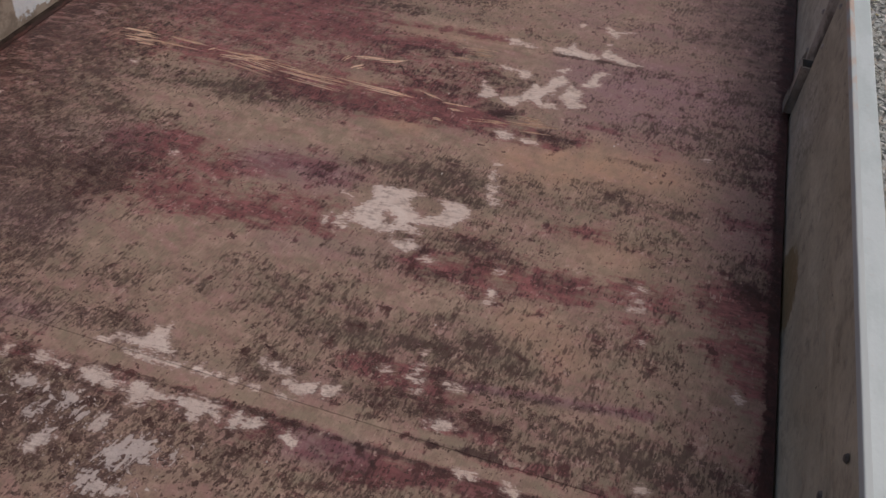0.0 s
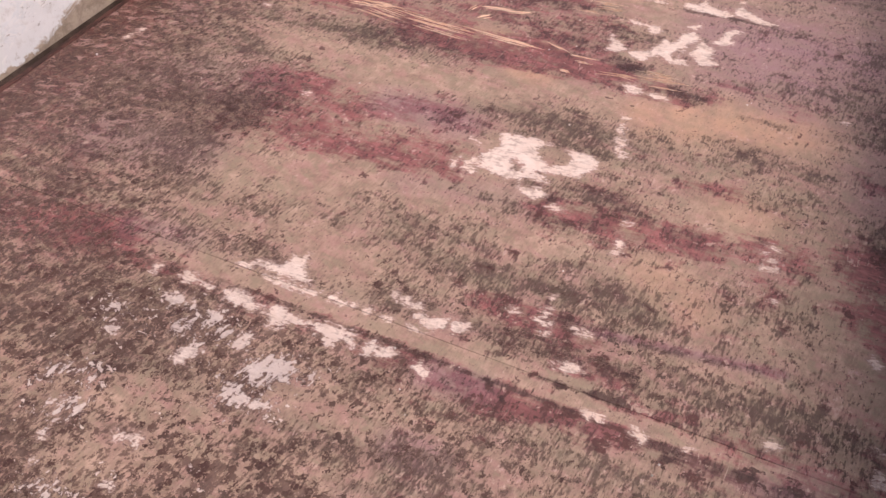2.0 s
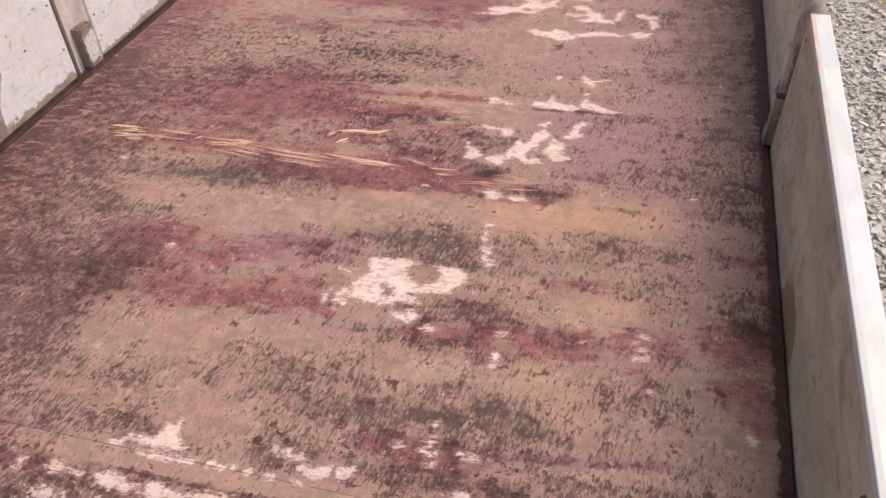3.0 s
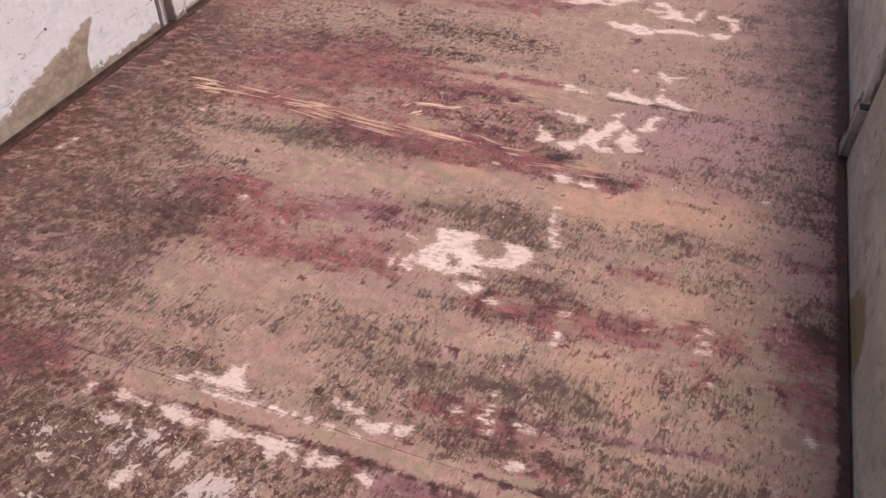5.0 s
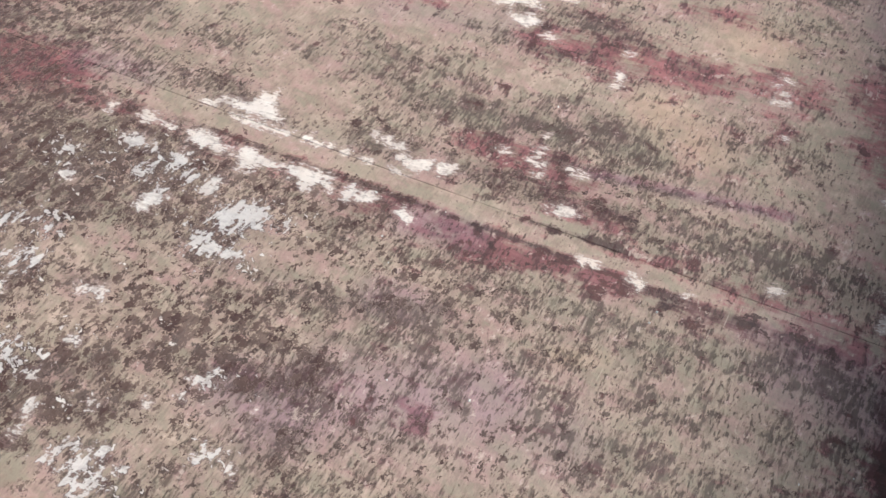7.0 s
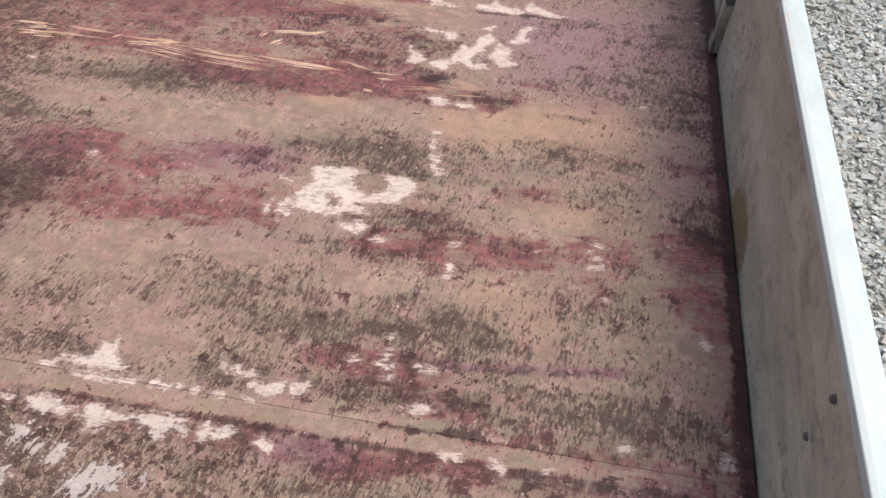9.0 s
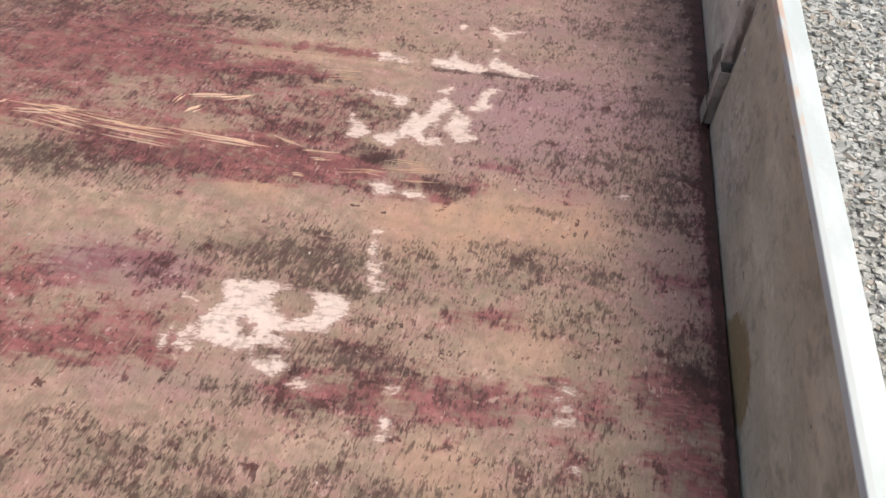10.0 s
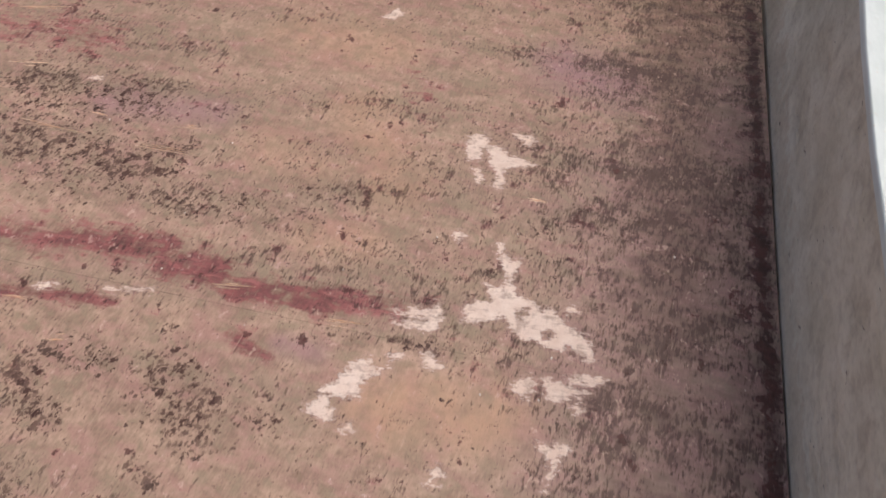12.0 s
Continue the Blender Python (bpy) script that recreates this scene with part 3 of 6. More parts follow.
def patch(kind, *outline):
    """Lay one patch with a closed outline on the deck; the field holds the way in from its edge."""
    field = FIELD[kind]
    p = np.array(outline)
    (x0, y0), (x1, y1) = p.min(0) - 0.02, p.max(0) + 0.02
    i0, i1, j0, j1 = max(int((x0 - GX) / CELL), 0), min(int((x1 - GX) / CELL) + 1, NX), max(int((y0 - GY) / CELL), 0), min(int((y1 - GY) / CELL) + 1, NY)
    if i0 >= i1 or j0 >= j1:
        return
    x, y = np.meshgrid(GX + CELL * np.arange(i0, i1), GY + CELL * np.arange(j0, j1))
    near, inside = np.full(x.shape, 1.0), np.zeros(x.shape, bool)
    for (ax, ay), (bx, by) in zip(p, np.roll(p, -1, 0)):
        k = np.clip(((x - ax) * (bx - ax) + (y - ay) * (by - ay)) / ((bx - ax) ** 2 + (by - ay) ** 2 + 1e-12), 0, 1)
        near = np.minimum(near, np.hypot(x - ax - k * (bx - ax), y - ay - k * (by - ay)))
        if ay != by:
            inside ^= ((ay > y) != (by > y)) & (x < ax + (y - ay) * (bx - ax) / (by - ay))
    part_of = field[j0:j1, i0:i1]
    np.maximum(part_of, np.where(inside, near, -near) + 0.001, out=part_of)


SLIVERS = []


def slivers(*rows):
    SLIVERS.extend(rows)


# pale wood laid bare where the paint has torn off
patch("bare", (-0.332, 0.160), (-0.302, 0.164), (-0.263, 0.168), (-0.224, 0.168), (-0.244, 0.150), (-0.242, 0.125), (-0.225, 0.112), (-0.209, 0.092), (-0.219, 0.076), (-0.228, 0.064), (-0.203, 0.057), (-0.187, 0.048), (-0.210, 0.046), (-0.240, 0.042), (-0.243, 0.027), (-0.274, 0.031), (-0.274, 0.020), (-0.297, 0.024), (-0.317, 0.032), (-0.345, 0.031), (-0.338, 0.047), (-0.346, 0.073), (-0.337, 0.095), (-0.317, 0.111), (-0.329, 0.137))
patch("bare", (-0.181, 0.158), (-0.155, 0.166), (-0.130, 0.161), (-0.111, 0.148), (-0.109, 0.130), (-0.122, 0.109), (-0.137, 0.086), (-0.159, 0.086), (-0.183, 0.082), (-0.203, 0.072), (-0.220, 0.078), (-0.199, 0.092), (-0.172, 0.108), (-0.159, 0.119), (-0.162, 0.137))
patch("bare", (-0.240, 0.006), (-0.216, 0.010), (-0.195, 0.021), (-0.177, 0.005), (-0.197, -0.011), (-0.222, -0.009))
patch("bare", (-0.371, 0.017), (-0.350, 0.005), (-0.336, 0.015), (-0.360, 0.024))
patch("bare", (-0.369, 0.038), (-0.355, 0.055), (-0.344, 0.046), (-0.357, 0.028))
patch("bare", (-0.392, 0.006), (-0.398, 0.034), (-0.390, 0.040), (-0.385, 0.012))
patch("bare", (-0.395, 0.120), (-0.377, 0.110), (-0.362, 0.101), (-0.381, 0.109))
patch("bare", (-0.163, -0.022), (-0.142, -0.029), (-0.130, -0.024), (-0.152, -0.016))
patch("bare", (-0.057, 0.731), (-0.034, 0.752), (-0.018, 0.729), (-0.031, 0.697), (-0.040, 0.667), (-0.048, 0.638), (-0.050, 0.611), (-0.028, 0.610), (-0.021, 0.597), (-0.045, 0.589), (-0.069, 0.597), (-0.094, 0.611), (-0.112, 0.592), (-0.121, 0.571), (-0.153, 0.579), (-0.164, 0.594), (-0.117, 0.614), (-0.114, 0.636), (-0.101, 0.656), (-0.098, 0.684), (-0.078, 0.674), (-0.068, 0.694))
patch("bare", (-0.004, 0.713), (0.013, 0.697), (0.030, 0.688), (0.027, 0.661), (0.024, 0.641), (0.054, 0.630), (0.029, 0.612), (0.008, 0.611), (-0.009, 0.637), (-0.021, 0.646), (-0.016, 0.674))
patch("bare", (-0.228, 0.656), (-0.211, 0.633), (-0.183, 0.610), (-0.175, 0.591), (-0.198, 0.584), (-0.219, 0.577), (-0.215, 0.605))
patch("bare", (-0.202, 0.744), (-0.161, 0.739), (-0.123, 0.739), (-0.116, 0.707), (-0.137, 0.701), (-0.152, 0.730), (-0.189, 0.725))
patch("bare", (0.017, 0.720), (0.035, 0.745), (0.042, 0.789), (0.061, 0.809), (0.078, 0.800), (0.058, 0.780), (0.054, 0.759), (0.070, 0.736), (0.046, 0.720))
patch("bare", (-0.090, 0.890), (-0.054, 0.894), (-0.040, 0.930), (-0.032, 0.901), (-0.001, 0.889), (0.026, 0.885), (0.043, 0.878), (0.006, 0.866), (-0.025, 0.863), (-0.058, 0.872), (-0.080, 0.865))
patch("bare", (0.043, 0.902), (0.057, 0.931), (0.076, 0.912), (0.101, 0.895), (0.125, 0.885), (0.153, 0.881), (0.112, 0.869), (0.081, 0.874), (0.071, 0.892), (0.048, 0.891))
patch("bare", (-0.225, 0.884), (-0.199, 0.898), (-0.178, 0.876), (-0.146, 0.876), (-0.183, 0.865), (-0.205, 0.874))
patch("bare", (-0.054, 0.777), (-0.027, 0.794), (-0.034, 0.769))
patch("bare", (0.030, 1.056), (0.057, 1.040), (0.071, 1.018), (0.053, 1.010), (0.039, 1.028))
patch("bare", (-0.132, 0.453), (-0.113, 0.460), (-0.091, 0.443), (-0.096, 0.427), (-0.122, 0.428))
patch("bare", (-0.069, 0.440), (-0.036, 0.446), (-0.028, 0.432), (-0.060, 0.429))
patch("bare", (-0.562, -0.353), (-0.546, -0.359), (-0.535, -0.343), (-0.531, -0.357), (-0.529, -0.375), (-0.512, -0.390), (-0.499, -0.396), (-0.495, -0.406), (-0.511, -0.406), (-0.528, -0.406), (-0.552, -0.406), (-0.577, -0.405), (-0.599, -0.404), (-0.607, -0.400), (-0.587, -0.398), (-0.569, -0.388), (-0.563, -0.379), (-0.553, -0.376), (-0.559, -0.363))
patch("bare", (-0.619, -0.390), (-0.604, -0.391), (-0.585, -0.390), (-0.591, -0.398), (-0.613, -0.396))
patch("bare", (-0.587, -0.418), (-0.569, -0.418), (-0.544, -0.419), (-0.521, -0.418), (-0.497, -0.420), (-0.469, -0.417), (-0.476, -0.425), (-0.505, -0.426), (-0.533, -0.427), (-0.564, -0.426))
patch("bare", (-0.645, -0.417), (-0.630, -0.408), (-0.619, -0.401), (-0.618, -0.412), (-0.634, -0.420))
patch("bare", (-0.455, -0.422), (-0.442, -0.414), (-0.436, -0.406), (-0.433, -0.421), (-0.445, -0.425))
patch("bare", (-0.425, -0.421), (-0.420, -0.413), (-0.411, -0.418), (-0.418, -0.425))
patch("bare", (-0.407, -0.416), (-0.393, -0.410), (-0.390, -0.418), (-0.402, -0.421))
patch("bare", (-0.376, -0.415), (-0.373, -0.405), (-0.362, -0.409), (-0.362, -0.419), (-0.372, -0.421))
patch("bare", (-0.340, -0.416), (-0.323, -0.415), (-0.314, -0.421), (-0.329, -0.422))
patch("bare", (-0.729, -0.490), (-0.720, -0.479), (-0.703, -0.475), (-0.688, -0.484), (-0.699, -0.493), (-0.713, -0.495))
patch("bare", (-0.686, -0.486), (-0.665, -0.486), (-0.649, -0.485), (-0.660, -0.495), (-0.678, -0.493))
patch("bare", (-0.629, -0.483), (-0.617, -0.477), (-0.599, -0.474), (-0.577, -0.477), (-0.561, -0.487), (-0.541, -0.485), (-0.535, -0.493), (-0.553, -0.498), (-0.568, -0.502), (-0.585, -0.494), (-0.593, -0.505), (-0.607, -0.502), (-0.622, -0.494))
patch("bare", (-0.534, -0.488), (-0.526, -0.478), (-0.513, -0.471), (-0.493, -0.484), (-0.470, -0.485), (-0.448, -0.484), (-0.446, -0.491), (-0.470, -0.494), (-0.491, -0.502), (-0.490, -0.516), (-0.504, -0.512), (-0.504, -0.525), (-0.516, -0.516), (-0.515, -0.504))
patch("bare", (-0.441, -0.492), (-0.440, -0.474), (-0.425, -0.475), (-0.409, -0.474), (-0.388, -0.472), (-0.367, -0.470), (-0.357, -0.472), (-0.372, -0.481), (-0.382, -0.487), (-0.383, -0.505), (-0.387, -0.514), (-0.402, -0.511), (-0.413, -0.497), (-0.427, -0.497))
patch("bare", (-0.379, -0.487), (-0.364, -0.487), (-0.351, -0.488), (-0.352, -0.502), (-0.364, -0.495))
patch("bare", (-0.330, -0.499), (-0.332, -0.485), (-0.326, -0.471), (-0.314, -0.479), (-0.313, -0.490), (-0.317, -0.500), (-0.328, -0.504))
patch("bare", (-0.310, -0.487), (-0.293, -0.477), (-0.276, -0.479), (-0.282, -0.489), (-0.294, -0.496), (-0.305, -0.496))
patch("bare", (-0.343, -0.362), (-0.340, -0.351), (-0.324, -0.366), (-0.316, -0.359), (-0.301, -0.369), (-0.288, -0.359), (-0.285, -0.371), (-0.299, -0.380), (-0.316, -0.372), (-0.333, -0.371))
patch("bare", (-0.286, -0.389), (-0.278, -0.377), (-0.265, -0.388), (-0.246, -0.381), (-0.228, -0.373), (-0.223, -0.384), (-0.230, -0.398), (-0.248, -0.401), (-0.266, -0.403), (-0.279, -0.399))
patch("bare", (-0.218, -0.382), (-0.209, -0.372), (-0.190, -0.373), (-0.187, -0.381), (-0.199, -0.391), (-0.209, -0.397))
patch("bare", (-0.283, -0.415), (-0.263, -0.415), (-0.250, -0.418), (-0.266, -0.420))
patch("bare", (-0.029, -0.388), (-0.010, -0.386), (0.001, -0.373), (0.014, -0.375), (0.029, -0.383), (0.014, -0.387), (-0.002, -0.395), (-0.013, -0.391))
patch("bare", (-0.081, -0.289), (-0.075, -0.277), (-0.065, -0.281), (-0.069, -0.296), (-0.072, -0.301))
patch("bare", (-0.083, -0.308), (-0.065, -0.307), (-0.055, -0.310), (-0.070, -0.315))
patch("bare", (-0.137, -0.301), (-0.124, -0.299), (-0.116, -0.309), (-0.131, -0.310))
patch("bare", (-0.784, -0.502), (-0.785, -0.485), (-0.776, -0.484), (-0.772, -0.498))
patch("bare", (-0.501, -0.630), (-0.498, -0.603), (-0.482, -0.586), (-0.456, -0.568), (-0.433, -0.563), (-0.420, -0.578), (-0.422, -0.601), (-0.433, -0.617), (-0.456, -0.621), (-0.461, -0.632), (-0.479, -0.633))
patch("bare", (-0.510, -0.678), (-0.505, -0.654), (-0.497, -0.646), (-0.474, -0.659), (-0.446, -0.655), (-0.423, -0.651), (-0.424, -0.667), (-0.433, -0.680), (-0.454, -0.678), (-0.475, -0.681), (-0.495, -0.677))
patch("bare", (-0.625, -0.552), (-0.620, -0.525), (-0.601, -0.525), (-0.591, -0.542), (-0.603, -0.563), (-0.615, -0.561))
patch("bare", (-0.626, -0.650), (-0.617, -0.616), (-0.600, -0.601), (-0.589, -0.605), (-0.592, -0.630), (-0.602, -0.650), (-0.614, -0.655))
patch("bare", (-0.727, -0.537), (-0.702, -0.523), (-0.670, -0.529), (-0.649, -0.536), (-0.654, -0.544), (-0.683, -0.542), (-0.698, -0.554))
patch("bare", (-0.663, -0.597), (-0.651, -0.574), (-0.645, -0.550), (-0.633, -0.555), (-0.634, -0.574), (-0.646, -0.597))
patch("bare", (-0.585, -0.574), (-0.580, -0.554), (-0.566, -0.558), (-0.567, -0.580))
patch("bare", (-0.544, -0.583), (-0.541, -0.558), (-0.534, -0.544), (-0.520, -0.553), (-0.518, -0.579), (-0.528, -0.589))
patch("bare", (-0.768, -0.647), (-0.769, -0.627), (-0.755, -0.630), (-0.749, -0.646), (-0.755, -0.652))
patch("bare", (-0.802, -0.598), (-0.794, -0.587), (-0.781, -0.591), (-0.793, -0.603))
patch("bare", (-0.392, -0.590), (-0.387, -0.572), (-0.377, -0.577), (-0.381, -0.592))
patch("bare", (-0.240, -0.495), (-0.231, -0.480), (-0.212, -0.494), (-0.216, -0.502))
patch("bare", (-0.177, 1.323), (-0.157, 1.336), (-0.138, 1.324), (-0.106, 1.333), (-0.092, 1.350), (-0.073, 1.338), (-0.050, 1.334), (-0.041, 1.313), (-0.018, 1.309), (-0.026, 1.290), (-0.051, 1.273), (-0.078, 1.272), (-0.091, 1.284), (-0.126, 1.293), (-0.155, 1.297))
patch("bare", (-0.043, 1.327), (-0.015, 1.327), (0.017, 1.341), (0.043, 1.355), (0.083, 1.350), (0.117, 1.343), (0.134, 1.338), (0.107, 1.330), (0.074, 1.330), (0.041, 1.321), (0.015, 1.314), (-0.007, 1.308))
patch("bare", (0.143, 1.354), (0.164, 1.372), (0.187, 1.368), (0.209, 1.368), (0.199, 1.340), (0.178, 1.326), (0.156, 1.331))
patch("bare", (0.201, 1.432), (0.223, 1.447), (0.229, 1.420), (0.214, 1.395), (0.204, 1.409))
patch("bare", (0.151, 1.486), (0.186, 1.497), (0.210, 1.481), (0.193, 1.466), (0.164, 1.474))
patch("bare", (-0.081, 0.864), (-0.060, 0.872), (-0.041, 0.895), (-0.032, 0.881), (-0.007, 0.879), (0.021, 0.875), (0.038, 0.874), (0.023, 0.862), (-0.004, 0.862), (-0.031, 0.864), (-0.057, 0.858))
patch("bare", (0.047, 0.887), (0.054, 0.913), (0.068, 0.900), (0.079, 0.882), (0.111, 0.878), (0.142, 0.882), (0.157, 0.875), (0.131, 0.864), (0.099, 0.867), (0.071, 0.876))
patch("bare", (-0.210, 0.866), (-0.198, 0.878), (-0.191, 0.864), (-0.202, 0.857))
patch("bare", (-0.174, 0.868), (-0.148, 0.875), (-0.137, 0.866), (-0.158, 0.859))
patch("bare", (-0.048, 1.039), (-0.035, 1.049), (-0.028, 1.038), (-0.041, 1.028))
patch("bare", (0.032, 1.028), (0.050, 1.036), (0.108, 1.045), (0.080, 1.033), (0.066, 1.026), (0.071, 1.005), (0.062, 0.998), (0.053, 1.016))
patch("bare", (0.052, 0.954), (0.057, 0.960), (0.060, 0.947))
patch("bare", (-0.270, 1.607), (-0.258, 1.632), (-0.227, 1.634), (-0.193, 1.621), (-0.210, 1.610), (-0.185, 1.591), (-0.157, 1.579), (-0.168, 1.566), (-0.186, 1.552), (-0.180, 1.537), (-0.160, 1.535), (-0.137, 1.560), (-0.110, 1.569), (-0.124, 1.545), (-0.123, 1.524), (-0.101, 1.514), (-0.135, 1.512), (-0.150, 1.499), (-0.165, 1.482), (-0.173, 1.460), (-0.193, 1.449), (-0.214, 1.454), (-0.238, 1.456), (-0.259, 1.448), (-0.274, 1.435), (-0.298, 1.424), (-0.317, 1.424), (-0.345, 1.425), (-0.372, 1.421), (-0.347, 1.430), (-0.324, 1.443), (-0.344, 1.460), (-0.327, 1.480), (-0.296, 1.488), (-0.258, 1.488), (-0.241, 1.496), (-0.233, 1.518), (-0.208, 1.533), (-0.222, 1.547), (-0.254, 1.553), (-0.272, 1.578))
patch("bare", (-0.115, 1.746), (-0.106, 1.754), (-0.106, 1.722), (-0.106, 1.691), (-0.093, 1.669), (-0.065, 1.659), (-0.047, 1.646), (-0.014, 1.634), (-0.002, 1.647), (-0.001, 1.627), (-0.025, 1.612), (-0.056, 1.619), (-0.078, 1.624), (-0.095, 1.633), (-0.114, 1.630), (-0.137, 1.639), (-0.161, 1.653), (-0.132, 1.661), (-0.114, 1.672), (-0.126, 1.701), (-0.120, 1.720))
patch("bare", (-0.092, 1.600), (-0.072, 1.600), (-0.056, 1.594), (-0.027, 1.598), (0.001, 1.578), (-0.027, 1.574), (-0.047, 1.575), (-0.073, 1.580), (-0.096, 1.586))
patch("bare", (-0.062, 1.827), (-0.030, 1.835), (-0.007, 1.829), (0.017, 1.846), (0.037, 1.859), (0.063, 1.833), (0.076, 1.815), (0.055, 1.808), (0.048, 1.784), (0.034, 1.788), (0.009, 1.798), (0.008, 1.771), (0.001, 1.751), (-0.014, 1.775), (-0.043, 1.787), (-0.075, 1.785), (-0.095, 1.775), (-0.078, 1.798), (-0.063, 1.807))
patch("bare", (-0.005, 1.878), (0.014, 1.887), (0.021, 1.868), (0.048, 1.861), (0.033, 1.849), (0.010, 1.855))
patch("bare", (-0.058, 1.876), (-0.048, 1.899), (-0.033, 1.880), (-0.046, 1.860))
patch("bare", (-0.060, 1.523), (-0.039, 1.537), (-0.020, 1.539), (-0.001, 1.516), (0.011, 1.493), (0.033, 1.486), (0.044, 1.473), (0.038, 1.457), (0.054, 1.445), (0.082, 1.440), (0.087, 1.422), (0.054, 1.419), (0.021, 1.421), (-0.008, 1.412), (-0.033, 1.423), (-0.005, 1.438), (0.001, 1.456), (-0.023, 1.458), (-0.037, 1.441), (-0.059, 1.453), (-0.077, 1.470), (-0.048, 1.469), (-0.011, 1.469), (-0.005, 1.485), (-0.022, 1.498), (-0.042, 1.505))
patch("bare", (0.082, 1.440), (0.090, 1.465), (0.088, 1.489), (0.102, 1.521), (0.113, 1.513), (0.111, 1.488), (0.101, 1.466), (0.097, 1.442))
patch("bare", (0.157, 1.491), (0.174, 1.504), (0.190, 1.492), (0.213, 1.493), (0.223, 1.480), (0.220, 1.465), (0.201, 1.471), (0.187, 1.474), (0.168, 1.481))
patch("bare", (0.193, 1.461), (0.216, 1.459), (0.228, 1.452), (0.214, 1.431), (0.200, 1.438))
patch("bare", (0.058, 2.413), (0.070, 2.416), (0.072, 2.389), (0.089, 2.377), (0.106, 2.381), (0.099, 2.363), (0.099, 2.337), (0.110, 2.308), (0.126, 2.300), (0.142, 2.291), (0.158, 2.281), (0.171, 2.292), (0.188, 2.278), (0.204, 2.259), (0.224, 2.252), (0.245, 2.232), (0.252, 2.208), (0.242, 2.200), (0.228, 2.216), (0.208, 2.223), (0.191, 2.212), (0.172, 2.215), (0.157, 2.219), (0.138, 2.220), (0.112, 2.235), (0.094, 2.256), (0.076, 2.243), (0.049, 2.234), (0.029, 2.235), (0.026, 2.262), (0.051, 2.276), (0.069, 2.274), (0.070, 2.293), (0.052, 2.313), (0.089, 2.318), (0.087, 2.347), (0.074, 2.363), (0.064, 2.387))
patch("bare", (0.195, 2.298), (0.211, 2.311), (0.217, 2.297), (0.201, 2.286))
patch("bare", (-0.091, 2.225), (-0.072, 2.227), (-0.055, 2.239), (-0.031, 2.241), (-0.017, 2.260), (-0.009, 2.238), (-0.008, 2.215), (-0.021, 2.197), (-0.045, 2.195), (-0.065, 2.198), (-0.081, 2.204), (-0.063, 2.210), (-0.039, 2.213), (-0.027, 2.222), (-0.051, 2.222), (-0.080, 2.218))
patch("bare", (-0.181, 2.019), (-0.166, 2.035), (-0.156, 2.045), (-0.163, 2.054), (-0.149, 2.069), (-0.141, 2.090), (-0.128, 2.109), (-0.109, 2.127), (-0.100, 2.121), (-0.113, 2.107), (-0.099, 2.105), (-0.071, 2.119), (-0.080, 2.104), (-0.103, 2.086), (-0.112, 2.070), (-0.103, 2.052), (-0.125, 2.050), (-0.147, 2.047), (-0.145, 2.032), (-0.130, 2.006), (-0.144, 2.006), (-0.160, 2.014))
patch("bare", (-0.074, 2.138), (-0.065, 2.145), (-0.054, 2.140), (-0.067, 2.128))
patch("bare", (-0.025, 2.151), (-0.011, 2.158), (-0.000, 2.144), (0.012, 2.138), (-0.002, 2.130), (-0.017, 2.135))
patch("bare", (0.180, 2.151), (0.198, 2.149), (0.217, 2.146), (0.240, 2.146), (0.253, 2.144), (0.232, 2.134), (0.215, 2.125), (0.202, 2.117), (0.186, 2.123))
patch("bare", (0.215, 2.159), (0.242, 2.173), (0.278, 2.171), (0.265, 2.160), (0.243, 2.157))
patch("bare", (0.128, 2.126), (0.140, 2.139), (0.157, 2.150), (0.162, 2.128), (0.158, 2.107), (0.142, 2.113))
patch("bare", (-0.119, 1.999), (-0.104, 2.007), (-0.099, 1.999), (-0.112, 1.991))
patch("bare", (0.227, 2.114), (0.242, 2.124), (0.235, 2.104))
patch("bare", (0.181, 2.039), (0.199, 2.038), (0.224, 2.044), (0.231, 2.038), (0.218, 2.022), (0.215, 2.005), (0.205, 1.976), (0.201, 1.968), (0.208, 1.999), (0.206, 2.016), (0.190, 2.027))
patch("bare", (-0.041, 2.628), (-0.039, 2.679), (-0.018, 2.693), (-0.006, 2.670), (-0.014, 2.638), (-0.012, 2.616), (-0.033, 2.614))
patch("bare", (0.000, 2.655), (0.023, 2.657), (0.043, 2.641), (0.072, 2.636), (0.093, 2.625), (0.075, 2.616), (0.054, 2.609), (0.033, 2.598), (0.043, 2.569), (0.039, 2.540), (0.028, 2.558), (0.032, 2.582), (0.012, 2.609))
patch("bare", (0.047, 2.704), (0.068, 2.706), (0.090, 2.697), (0.077, 2.682), (0.059, 2.690))
patch("bare", (-0.016, 2.586), (-0.009, 2.589), (0.002, 2.562), (-0.005, 2.556))
patch("bare", (-0.027, 2.417), (-0.013, 2.426), (0.000, 2.412), (-0.012, 2.403))
patch("bare", (-0.312, 3.023), (-0.297, 3.045), (-0.288, 3.063), (-0.270, 3.045), (-0.291, 3.019))
patch("bare", (0.034, 1.957), (0.042, 1.968), (0.052, 1.961), (0.044, 1.950))
patch("bare", (0.031, 1.941), (0.043, 1.946), (0.046, 1.938), (0.036, 1.936))
patch("hole", (-0.292, 0.079), (-0.275, 0.088), (-0.251, 0.073), (-0.251, 0.057), (-0.273, 0.052), (-0.272, 0.068))
patch("hole", (-0.066, 0.619), (-0.052, 0.655), (-0.036, 0.687), (-0.031, 0.681), (-0.045, 0.641), (-0.052, 0.608))
patch("hole", (-0.215, 1.564), (-0.207, 1.580), (-0.187, 1.569), (-0.194, 1.553))
